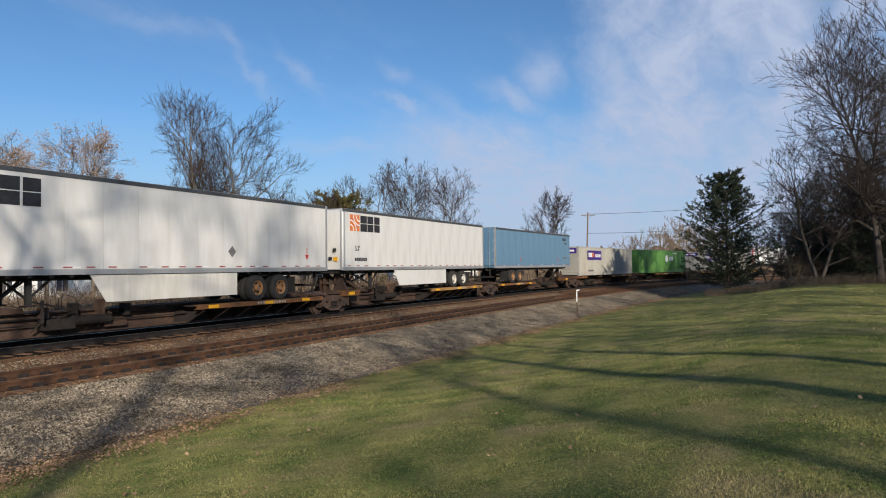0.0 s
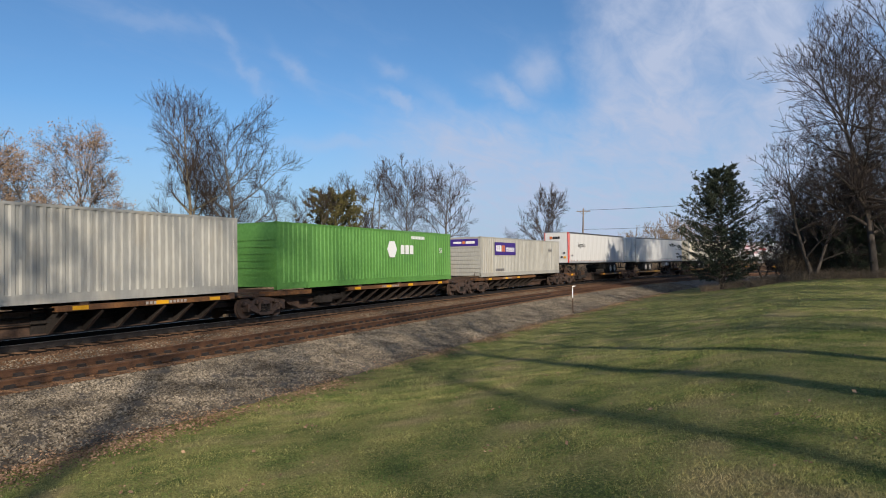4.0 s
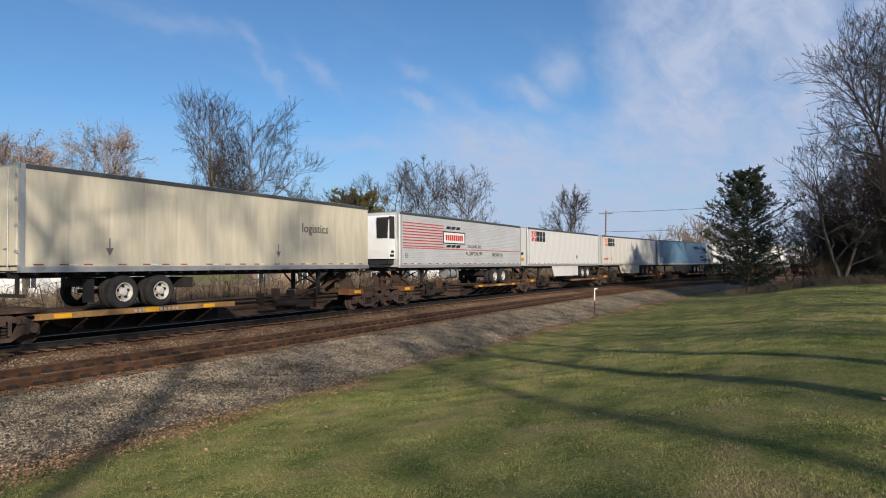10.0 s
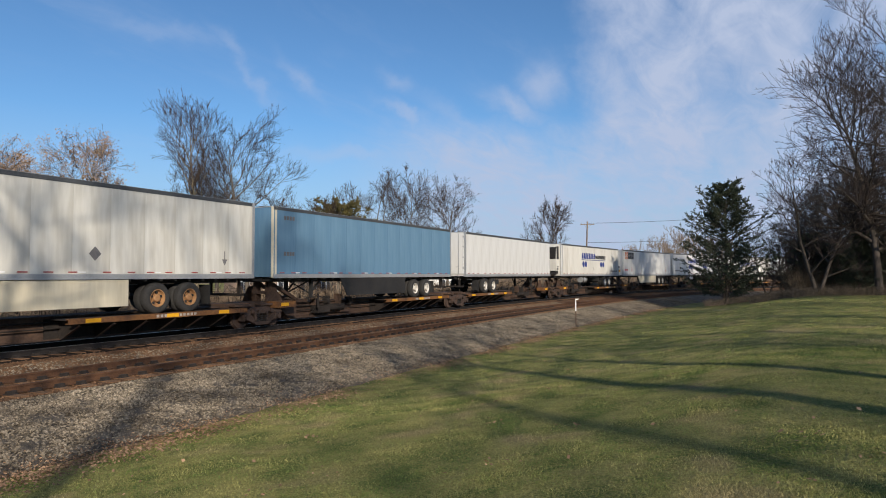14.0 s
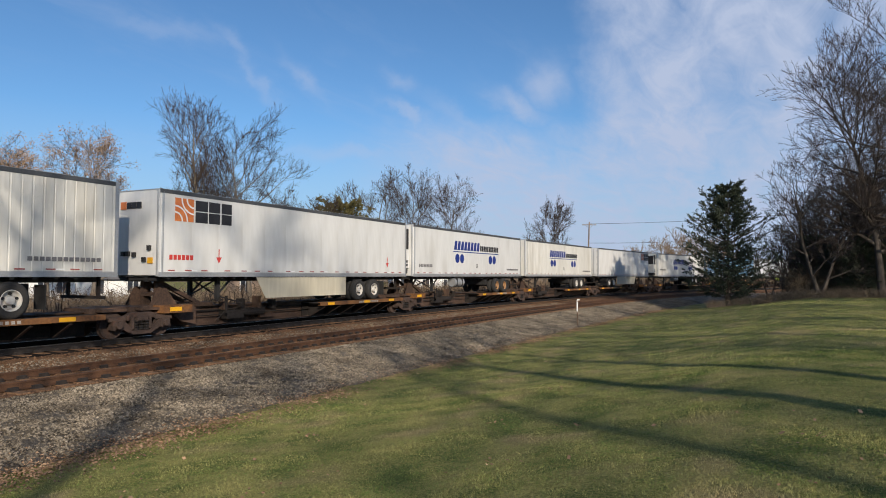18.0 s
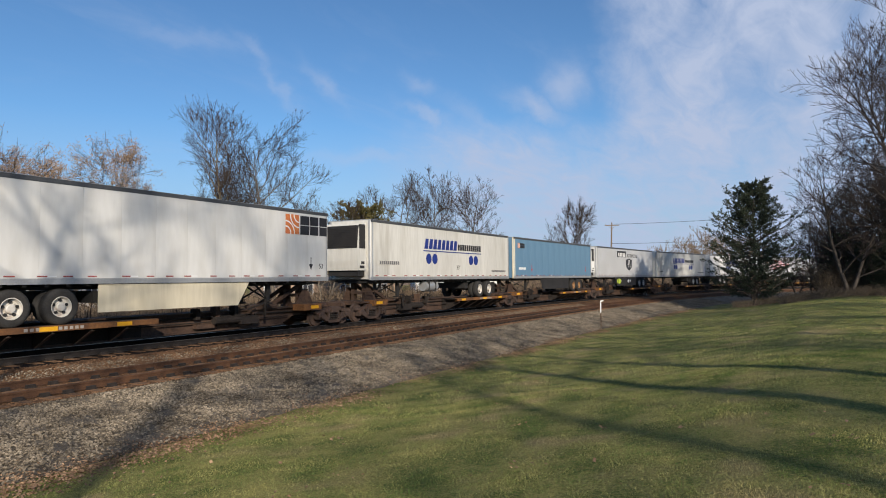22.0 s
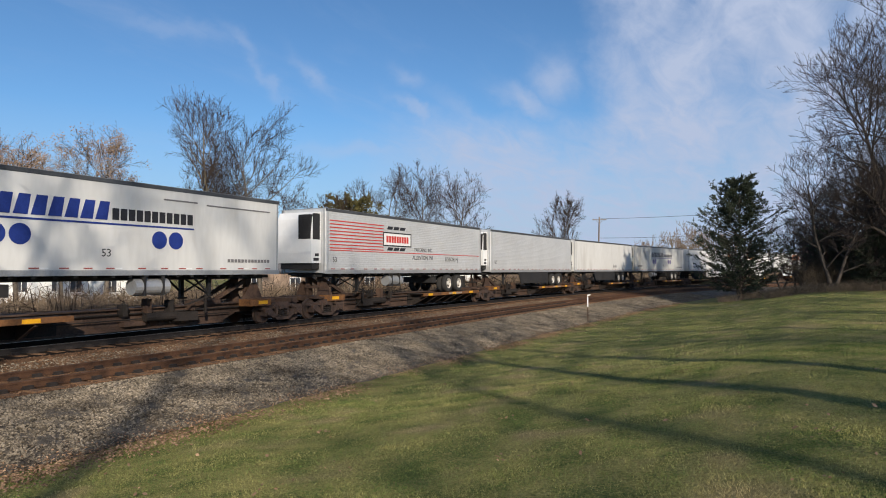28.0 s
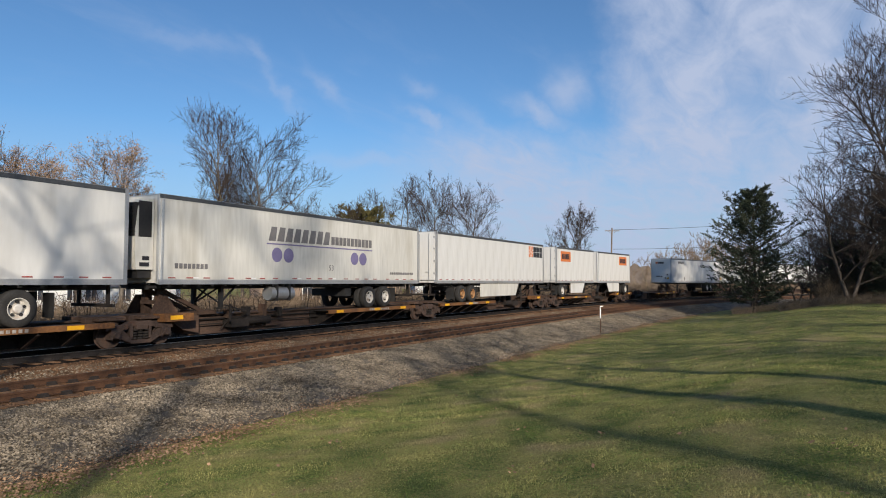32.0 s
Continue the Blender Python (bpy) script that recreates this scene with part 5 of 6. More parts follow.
def grow(seed, height, width, base=0.3, limbs=18, trunk=0.20, stems=1, belly=0.55, tip=0.008, fill=1.0, rise=(26, 58), lean=(0.0, 0.0)):
    """A bare tree: leaders, ascending limbs that reach to a rounded outline, branches, side branches and twigs.

    Rows of tapered tubes in three lists: stout wood, branches, twigs."""
    rnd = random.Random(seed)
    wood, mids, thin = [], [], []

    def path(p, d, length, r0, r1, n, wob, lift, rows):
        pts = []
        for i in range(n):
            d = Vector((d.x + rnd.gauss(0, wob), d.y + rnd.gauss(0, wob), d.z + rnd.gauss(0, wob) + lift)).normalized()
            q = p + d * (length / n)
            ra, rb = r0 + (r1 - r0) * i / n, r0 + (r1 - r0) * (i + 1) / n
            rows.append((*p, *q, ra, rb))
            pts.append((p, q, d, ra))
            p = q
        return pts

    def fork(pts, g):
        i = min(len(pts) - 1, int(g * len(pts)))
        p, q, d, r = pts[i]
        return p.lerp(q, g * len(pts) - i), d, r

    def off(d, angle):
        a = rnd.uniform(0, 6.283)
        side = d.cross(Vector((math.cos(a), math.sin(a), rnd.uniform(-0.6, 0.6)))).normalized()
        out = d * math.cos(angle) + side * math.sin(angle)
        out.z += 0.16
        return out.normalized()

    lobe = [rnd.uniform(0, 6.283) for _ in range(3)]
    for k in range(stems):
        turn = 6.283 * k / stems + lobe[0]
        out = 0.0 if stems == 1 else rnd.uniform(0.16, 0.30)
        d = Vector((out * math.cos(turn) + lean[0], out * math.sin(turn) + lean[1], 1)).normalized()
        tall = height * (1.0 if k == 0 else rnd.uniform(0.80, 0.95))
        leader = path(Vector((0.1 * k, 0.06 * k, -0.2)), d, tall * 0.97, trunk * (1 - 0.15 * k), tip * 1.5, 16, 0.035, 0.012 if stems > 1 else 0.0, wood)
        own = max(3, round(limbs * (1.0 if stems == 1 else 1.25 / stems)))
        for j in range(own):
            f = base + (0.97 - base) * ((j + rnd.random()) / own) ** 0.9
            p, ax, r = fork(leader, f / 0.985)
            az = j * 2.39996 + k + rnd.uniform(-0.5, 0.5)
            el = radians(rise[0] + (rise[1] - rise[0]) * (f - base) / (1 - base) + rnd.uniform(-10, 10))
            # a limb ends on the outline, higher than it starts
            e = min(0.98, f + 0.16 * (1 - f) + 0.04)
            room = math.sqrt(max(0.03, 1 - ((e - belly) / ((1.03 - belly) if e > belly else (belly - base + 0.25))) ** 2))
            room *= 1 + 0.16 * math.sin(2 * az + lobe[1]) + 0.12 * math.sin(3 * az + lobe[2] + 6 * f)
            ln = min(width * room * rnd.uniform(0.75, 1.08) / max(0.42, math.cos(el)), height * 0.42)
            dl = Vector((math.cos(az) * math.cos(el), math.sin(az) * math.cos(el), math.sin(el)))
            limb = path(p, dl, ln, min(r * 0.62, 0.030 + 0.016 * ln), tip, 9, 0.075, 0.022, wood if ln > 1.2 else mids)
            for _ in range(round(fill * (2 + 2.2 * ln))):
                g = rnd.uniform(0.16, 1.0)
                p2, d2, r2 = fork(limb, g * 0.999)
                l2 = (0.16 + 0.42 * (1 - 0.62 * g)) * ln * rnd.uniform(0.6, 1.15) + 0.25
                bough = path(p2, off(d2, rnd.uniform(0.45, 0.95)), l2, max(tip * 1.15, r2 * 0.55), tip * 0.9, 5, 0.11, 0.03, mids)
                for _ in range(round(fill * (1.5 + 3.0 * l2))):
                    g = rnd.uniform(0.12, 1.0)
                    p3, d3, r3 = fork(bough, g * 0.999)
                    l3 = (0.22 + 0.34 * (1 - 0.5 * g)) * l2 * rnd.uniform(0.6, 1.2) + 0.16
                    spray = path(p3, off(d3, rnd.uniform(0.4, 0.9)), l3, tip * 0.95, tip * 0.75, 3, 0.14, 0.04, thin)
                    for _ in range(round(fill * (1.2 + 3.2 * l3))):
                        p4, d4, r4 = fork(spray, rnd.uniform(0.15, 0.999))
                        path(p4, off(d4, rnd.uniform(0.35, 0.85)), rnd.uniform(0.12, 0.34) * (0.7 + 0.03 * height), tip * 0.75, tip * 0.5, 1, 0.1, 0.03, thin)
    # brought to its full height and half width
    tips = np.array(thin)
    high = height / np.percentile(tips[:, 5], 99.8)
    wide = width * (1.0 if stems == 1 else 1.25) / np.percentile(np.hypot(tips[:, 3], tips[:, 4]), 93)
    grown = []
    for rows in (wood, mids, thin):
        a = np.array(rows, float)
        a[:, [2, 5]] *= high
        a[:, [0, 1, 3, 4]] *= wide
        grown.append(a)
    return grown


def tree_meshes(key, levels, bark, twig, leaves=0, leaf_mat=None, seed=1):
    v0, f0 = tubes(levels[0], 7)
    trunk = raw("trunk", v0, f0, bark, True)
    v2, f2 = tubes(levels[1], 4)
    v3, f3 = tubes(levels[2], 3)
    crown = raw("crown", np.concatenate([v2, v3]), np.concatenate([f2, f3 + len(v2)]), twig)
    out = [("trunk", trunk), ("crown", crown)]
    if leaves:
        r = np.random.RandomState(seed)
        tips = np.array(levels[2])[:, 3:6]
        hold = tips[r.randint(0, len(tips), 900)]
        near = hold[r.randint(0, 900, leaves)]
        tips = near + r.normal(0, 0.16, (leaves, 3))
        e1, e2 = r.uniform(-1, 1, (leaves, 3)), r.uniform(-1, 1, (leaves, 3))
        e1 *= 0.050 / np.linalg.norm(e1, axis=1, keepdims=True)
        e2 *= 0.036 / np.linalg.norm(e2, axis=1, keepdims=True)
        v = np.stack([tips - e1, tips + e2, tips + e1, tips - e2], 1).reshape(-1, 3)
        out.append(("dry_leaves", raw("dry_leaves", v, np.arange(leaves * 4).reshape(-1, 4), leaf_mat)))
    return out


def plant(meshes, x, y, turn, size, label, name="bare_tree", z=None, category="tree", group="", lean=0.0):
    t = tagged(new(name), label, category, group=group)
    for n, me in meshes:
        part(n, me, None, t)
    t.matrix_basis = Matrix.Translation((x, y, float(ground_z(x, y)[0]) - 0.05 if z is None else z)) @ Matrix.Rotation(radians(lean), 4, "Y") @ Matrix.Rotation(radians(turn), 4, "Z") @ Matrix.Diagonal((size, size, size, 1))
    return t


T_TALL = tree_meshes("tall", grow(21, 14.9, 3.5, 0.32, 18, 0.20, belly=0.62), BARK_SUNLIT, TWIG)
T_ROUND = tree_meshes("round", grow(22, 13.9, 3.6, 0.26, 21, 0.20, belly=0.62), BARK, TWIG)
T_LEAFY = tree_meshes("leafy", grow(23, 12.4, 3.2, 0.24, 16, 0.18, belly=0.60, fill=0.9), BARK, TWIG, 12000, DRY_LEAF, 4)
T_SPREAD = tree_meshes("spread", grow(24, 13.4, 3.0, 0.20, 20, 0.16, stems=3, belly=0.62, tip=0.010), BARK, TWIG)
T_DENSE = tree_meshes("dense", grow(29, 13.2, 3.2, 0.24, 20, 0.16, belly=0.58, tip=0.010), BARK, TWIG)
T_LONE = tree_meshes("lone", grow(34, 14.0, 3.5, 0.20, 24, 0.18, belly=0.50, tip=0.013, rise=(28, 58)), BARK, TWIG)
T_FAR = tree_meshes("far", grow(33, 9.9, 2.2, 0.14, 16, 0.14, stems=3, belly=0.58, tip=0.017, fill=0.8), BARK_SUNLIT, TWIG_TAN)
T_DARK = tree_meshes("dark", grow(25, 22.5, 7.0, 0.16, 26, 0.30, belly=0.50, tip=0.012, fill=0.66, rise=(24, 56)), BARK_DARK, TWIG_DARK)
T_DARK2 = tree_meshes("dark2", grow(26, 12.8, 3.6, 0.16, 20, 0.18, stems=2, belly=0.56, tip=0.011, fill=0.8), BARK_DARK, TWIG_DARK)
T_HIGH = tree_meshes("high", grow(28, 20.0, 4.5, 0.66, 9, 0.27, belly=0.85, tip=0.012, fill=0.6), BARK, TWIG)
T_SHADE = tree_meshes("shade", grow(30, 20.0, 5.0, 0.36, 16, 0.24, tip=0.013, fill=0.48), BARK, TWIG)
T_BACK = tree_meshes("back", grow(27, 20.0, 4.5, 0.62, 9, 0.46, belly=0.84, fill=0.5), BARK, TWIG)


def spot(px, depth):
    """Plan place of a bearing (offset to the right for a depth of 1160) at a depth."""
    return px / 1160.0 * depth, depth


# beyond the railway
ROW = "bare trees beyond the railway"
for meshes, px, depth, turn, size, label in (
        (T_TALL, -430, 41, 40, 1.0, "tall bare tree with sunlight in its tan trunk colour"), (T_ROUND, -340, 43, 200, 1.0, "tall bare tree with a dense crown"), (T_ROUND, -398, 46, 80, 0.86, "bare tree crowding a taller one"),
        (T_LEAFY, -622, 39, 10, 1.0, "tree with a few dry orange leaves"), (T_LEAFY, -778, 42, 140, 1.02, "tree with sparse dry orange leaves"),
        (T_LEAFY, -700, 48, 75, 1.0, "small tree with pale dry leaves behind the railway"), (T_LEAFY, -880, 44, 230, 0.95, "tree with a few dry orange leaves"),
        (T_SPREAD, -118, 60, 200, 1.0, "spreading bare tree with several stems"), (T_DENSE, -62, 62, 300, 1.0, "bare tree beside the railway"),
        (T_DENSE, 10, 66, 20, 0.98, "slender bare tree beside the railway"), (T_LONE, 178, 92, 60, 1.0, "lone bare tree with a dense rounded crown"),
        (T_ROUND, 130, 150, 10, 0.80, "small bare tree far beyond the railway"), (T_SPREAD, -248, 50, 310, 0.80, "bare tree beyond the railway")):
    x, y = spot(px, depth)
    plant(meshes, x, y, turn, size, label, group=ROW)
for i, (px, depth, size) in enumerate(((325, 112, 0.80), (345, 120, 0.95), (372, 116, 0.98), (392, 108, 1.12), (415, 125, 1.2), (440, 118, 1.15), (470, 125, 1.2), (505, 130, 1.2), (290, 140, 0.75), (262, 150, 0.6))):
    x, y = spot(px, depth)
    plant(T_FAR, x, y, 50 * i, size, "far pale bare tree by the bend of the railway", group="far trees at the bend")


# ---- evergreens ----
def evergreen(seed, height, width, material, bark, power=0.45, low=0.05, branches=170, twigs=19, sprays=14, size=0.17, droop=0.25):
    """Trunk, uneven boughs with side twigs, and flat sprays of needles along the twigs."""
    r = np.random.RandomState(seed)
    stem = [(0, 0, -0.2, 0.08, 0.0, height * 0.4, 0.15, 0.10), (0.08, 0, height * 0.4, 0.1, 0.1, height * 0.75, 0.10, 0.05), (0.1, 0.1, height * 0.75, 0.25, 0.1, height * 0.99, 0.05, 0.012)]
    stem += [(0.1, 0.05, -0.2, 0.9, 0.5, height * 0.62, 0.09, 0.03), (-0.1, -0.1, -0.2, -1.0, 0.3, height * 0.55, 0.08, 0.03)]
    f = low + (0.98 - low) * (np.arange(branches) + r.rand(branches)) / branches
    ang = np.arange(branches) * 2.39996 + r.uniform(-0.5, 0.5, branches)
    lobe = 1 + 0.16 * np.sin(3 * ang + 7 * f) + 0.14 * np.sin(2 * ang - 11 * f + 1.0)
    reach_ = width * np.clip(1 - f, 0, 1) ** power * lobe * r.uniform(0.62, 1.08, branches) * np.where(f < 0.24, 0.66 + f, 1.0)
    p = np.stack([0.1 * f, 0.1 * f, f * height], -1)
    rise = np.where(f > 0.5, 0.60, 0.42) - droop * (1 - f)
    d = np.stack([np.cos(ang), np.sin(ang), rise], -1)
    mid = p + d * reach_[:, None] * 0.55
    tip = p + d * reach_[:, None] + np.stack([0 * f, 0 * f, 0.10 * reach_], -1)
    tr = 0.012 + 0.010 * reach_[:, None]
    boughs = np.concatenate([np.concatenate([p, mid, tr, tr * 0.6], 1), np.concatenate([mid, tip, tr * 0.6, tr * 0.2], 1)])
    own = np.repeat(np.arange(branches), twigs)
    g = r.uniform(0.18, 1.0, (len(own), 1))
    at = np.where(g < 0.55, p[own] + (mid[own] - p[own]) * g / 0.55, mid[own] + (tip[own] - mid[own]) * (g - 0.55) / 0.45)
    out = d[own] / np.linalg.norm(d[own], axis=1, keepdims=True)
    way = out * 0.8 + r.uniform(-1, 1, (len(own), 3)) * np.array([0.9, 0.9, 0.55]) + np.array([0, 0, 0.12])
    way *= (0.34 + 0.30 * (1 - g)) * np.minimum(1.2, 0.4 + reach_[own][:, None] * 0.3) / np.linalg.norm(way, axis=1, keepdims=True) * r.uniform(0.6, 1.3, (len(own), 1))
    wr = np.full((len(own), 1), 0.008)
    shoots = np.concatenate([at, at + way, wr, wr * 0.5], 1)
    each = np.repeat(np.arange(len(own)), sprays)
    h = r.uniform(0.1, 1.1, (len(each), 1))
    c = at[each] + way[each] * h + r.normal(0, 0.05, (len(each), 3))
    e1 = way[each] / np.linalg.norm(way[each], axis=1, keepdims=True) + r.uniform(-0.9, 0.9, (len(each), 3))
    e1 *= size * r.uniform(0.5, 1.15, (len(each), 1)) / np.linalg.norm(e1, axis=1, keepdims=True)
    e2 = np.cross(e1, r.uniform(-1, 1, (len(each), 3)))
    e2 *= size * 0.20 / np.maximum(np.linalg.norm(e2, axis=1, keepdims=True), 1e-6)
    v = np.stack([c - e1 * 0.5, c + e2, c + e1 * 0.7, c - e2], 1).reshape(-1, 3)
    tv, tf = tubes(np.concatenate([np.array(stem, float), boughs]), 6)
    wv, wf = tubes(shoots, 3)
    return [("trunk", raw("trunk", np.concatenate([tv, wv]), tf.tolist() + (wf + len(tv)).tolist(), bark, True)), ("foliage", raw("foliage", v, np.arange(len(each) * 4).reshape(-1, 4), material))]


CEDAR = evergreen(31, 10.4, 5.2, NEEDLE, BARK_DARK, 0.55)
x, y = spot(503, 57)
plant(CEDAR, x, y, 0, 1.0, "dark green cedar at the edge of the lawn", "cedar_tree")
PINE = evergreen(32, 8.3, 3.9, NEEDLE_WARM, BARK, 0.30, 0.25, 90, 14, 13, 0.22, 0.0)
x, y = spot(-184, 52)
plant(PINE, x, y, 30, 1.0, "olive-brown pine beyond the railway", "pine_tree")
for px, depth, size, turn in ((655, 58, 0.50, 90), (700, 55, 0.40, 200), (742, 52, 0.46, 20), (780, 54, 0.42, 150)):
    x, y = spot(px, depth)
    plant(CEDAR, x, y, turn, size, "small dark evergreen among the brush", "young_cedar", group="young cedars in the wood")

# the wood on the lawn's far edge
for i, (px, depth, size, m) in enumerate(((775, 50, 1.0, T_DARK), (890, 47, 1.05, T_DARK), (850, 58, 1.0, T_DARK), (960, 52, 1.0, T_DARK), (664, 52, 1.0, T_DARK2), (735, 56, 1.1, T_DARK2), (700, 66, 1.05, T_DARK2),
                                          (790, 62, 1.2, T_DARK2), (620, 80, 0.80, T_DARK2), (575, 86, 0.78, T_DARK2), (650, 74, 0.95, T_DARK2), (725, 76, 1.1, T_DARK2), (830, 50, 0.9, T_DARK2), (600, 70, 0.62, T_DARK2), (690, 60, 0.8, T_DARK2), (765, 58, 0.9, T_DARK2), (640, 64, 0.7, T_DARK2))):
    x, y = spot(px, depth)
    plant(m, x, y, 67 * i, size, "tall dark bare tree at the wood's edge" if m is T_DARK else "slender dark bare tree in the wood", group="trees of the wood")

# yard trees behind the camera and along the lawn's right side, whose shadows cross the lawn and the train
for i, (x, y, size) in enumerate(((9.5, -5.4, 0.95), (12.1, -5.0, 0.95), (14.0, -24.2, 1.30), (16.9, 2.0, 0.95), (14.6, 0.0, 0.75), (19.0, 5.0, 0.8), (21.5, 7.5, 0.9), (24.0, 11.0, 0.8),
                                  (29.0, 12.0, 1.05), (44.0, 17.0, 1.1), (27.5, 17.0, 0.8), (25.5, 25.0, 0.75), (31.5, 27.0, 0.95), (34.0, 17.0, 1.0), (33.5, 30.0, 1.0), (30.5, 33.0, 0.8), (37.0, 24.0, 1.0))):
    plant(T_SHADE if x > 25 else T_HIGH if i == 2 else T_BACK, x, y, 41 * i, size, "tall bare tree on the near side of the lawn", group="yard trees", z=0.3, lean=-5.0 if i == 2 else 0.0)
for i, (x, y, size) in enumerate(((3.3, -26.0, 1.45), (-5.0, -4.5, 0.85), (-10.5, -9.0, 0.9), (16.6, -42.0, 1.02), (24.0, -40.0, 1.12), (30.0, -37.0, 1.12), (36.0, -34.0, 1.12), (21.5, -25.0, 0.95), (19.0, -19.8, 0.95), (2.5, -22.0, 0.80), (-2.0, -24.0, 0.85), (15.6, -21.2, 0.9), (8.8, -20.3, 0.7), (18.0, -15.0, 0.75), (23.5, -2.0, 0.9))):
    plant(T_SHADE if i > 2 else T_HIGH, x, y, 67 * i, size, "tall bare tree with a high dense crown", group="yard trees", z=0.3, lean=8.0 if i == 0 else 0.0)


# ---- brush and undergrowth ----
def thicket(name, count, place, height, material, label, seed, spread=0.5, thick=0.012):
    r = np.random.RandomState(seed)
    X, Y = place(r, count)
    Z = ground_z(X, Y)
    h = height * r.uniform(0.35, 1.1, count)
    segs = []
    dx, dy = r.uniform(-spread, spread, count), r.uniform(-spread, spread, count)
    p = np.stack([X, Y, Z - 0.05], -1)
    q = p + np.stack([dx * h * 0.5, dy * h * 0.5, h * 0.6], -1)
    e = q + np.stack([dx * h * 0.6 + r.uniform(-0.3, 0.3, count) * h, dy * h * 0.6 + r.uniform(-0.3, 0.3, count) * h, h * 0.4 * r.uniform(-0.2, 1.0, count)], -1)
    g = p + (q - p) * 0.6
    e2 = g + np.stack([r.uniform(-0.5, 0.5, count) * h, r.uniform(-0.5, 0.5, count) * h, h * 0.45 * r.rand(count)], -1)
    t = np.full((count, 1), thick)
    segs = np.concatenate([np.concatenate([p, q, t, t * 0.7], 1), np.concatenate([q, e, t * 0.7, t * 0.25], 1), np.concatenate([g, e2, t * 0.6, t * 0.25], 1)])
    v, f = tubes(segs, 3)
    return tagged(new(name, raw(name, v, f, material)), label, "brush", kind="stuff")


def belt(px0, px1, d0, d1):
    return lambda r, n: (lambda px, d: (px / 1160 * d, d))(r.uniform(px0, px1, n), r.uniform(d0, d1, n))


thicket("wood_undergrowth", 21000, belt(612, 960, 54, 80), 3.2, BRUSH_DARK, "dark tangled undergrowth at the wood's edge", 41, 0.5, 0.014)
thicket("wood_saplings", 2200, belt(630, 960, 56, 84), 9.0, TWIG_DARK, "thin dark saplings crowding the wood", 46, 0.35, 0.028)
thicket("low_undergrowth", 5000, belt(545, 960, 48, 56), 1.0, BRUSH_DARK, "low weeds along the lawn's edge", 42, 0.7, 0.010)
thicket("cedar_weeds", 500, belt(465, 540, 54, 60), 0.9, BRUSH, "straw weeds at the cedar's foot", 43, 0.6, 0.010)


def beyond(s0, s1, n0, n1):
    def at(r, n):
        X, Y, _ = along(r.uniform(s0, s1, n), r.uniform(n0, n1, n))
        return X, Y
    return at


thicket("trackside_brush", 34000, beyond(-30, 75, -19, -9.5), 2.3, BRUSH, "tan dry brush beyond the railway", 44, 0.5, 0.015)
thicket("trackside_saplings", 1500, beyond(-34, 75, -16, -9), 3.4, TWIG, "thin bare saplings in the brush", 47, 0.25, 0.026)
thicket("far_brush", 9000, beyond(60, 150, -30, -8), 3.8, BRUSH, "tan brush at the bend of the railway", 45, 0.45, 0.02)

# ---- far woods: a low uneven band round the horizon ----
r = np.random.RandomState(51)
v, f = [], []
for i in range(720):
    a = i / 720 * 6.28319
    d = 260 + 60 * r.rand()
    w, h = 5 + 5 * r.rand(), 5.5 + 6.0 * r.rand()
    cx, cy = math.cos(a) * d, math.sin(a) * d
    tx, ty = -math.sin(a), math.cos(a)
    n0 = len(v)
    m = 9
    for k in range(m):
        u = -1 + 2 * k / (m - 1)
        v += [(cx + tx * w * u, cy + ty * w * u, -1.6), (cx + tx * w * u, cy + ty * w * u, h * (1 - u * u) ** 0.6 * r.uniform(0.75, 1.1))]
    for k in range(m - 1):
        f.append((n0 + 2 * k, n0 + 2 * k + 2, n0 + 2 * k + 3, n0 + 2 * k + 1))
tagged(new("far_woods", raw("far_woods", v, f, HILL)), "distant brown woods along the horizon", "woods", kind="stuff")


# ---- utility pole with a crossarm, and its wires ----
def utility_pole(x, y, height, lean=0.0):
    p = tagged(new("utility_pole"), "weathered wooden utility pole with a crossarm", "utility pole", group="utility poles")
    bm = bmesh.new()
    add_tube(bm, (0, 0, -0.6), (lean, 0, height), 0.17, 0.11, 12)
    part("pole", bm, WOOD_POLE, p)
    arm = part("crossarm", boxes((lean - 1.2, lean + 1.2, -0.07, 0.05, height - 0.55, height - 0.42)), WOOD_POLE, p)
    for i in (-1.05, -0.4, 0.4, 1.05):
        bm = bmesh.new()
        add_tube(bm, (lean + i, 0, height - 0.42), (lean + i, 0, height - 0.22), 0.05, 0.035, 8)
        part("insulator", bm, ALU, arm)
    bm = bmesh.new()
    add_bar(bm, (lean - 0.7, -0.02, height - 0.5), (lean, -0.02, height - 1.1), 0.04)
    add_bar(bm, (lean + 0.7, -0.02, height - 0.5), (lean, -0.02, height - 1.1), 0.04)
    part("arm_brace", bm, WOOD_POLE, p)
    p.location = (x, y, -0.8)
    return p


px_, py_ = spot(254, 112)
utility_pole(px_, py_, 12.0, 0.45)
qx, qy = spot(900, 120)
utility_pole(qx, qy, 18.5)


def wire(name, a, b, sag, label):
    a, b = Vector(a), Vector(b)
    pts = [a.lerp(b, i / 14) - Vector((0, 0, sag * 4 * (i / 14) * (1 - i / 14))) for i in range(15)]
    side = (b - a).cross(Vector((0, 0, 1))).normalized()
    v = [p + (side * math.cos(k * 1.2566) + Vector((0, 0, math.sin(k * 1.2566)))) * 0.03 for p in pts for k in range(5)]
    f = [(5 * i + k, 5 * i + (k + 1) % 5, 5 * i + 5 + (k + 1) % 5, 5 * i + 5 + k) for i in range(14) for k in range(5)]
    return tagged(new(name, raw(name, v, f, BLACK)), label, "wire", group="overhead wires")


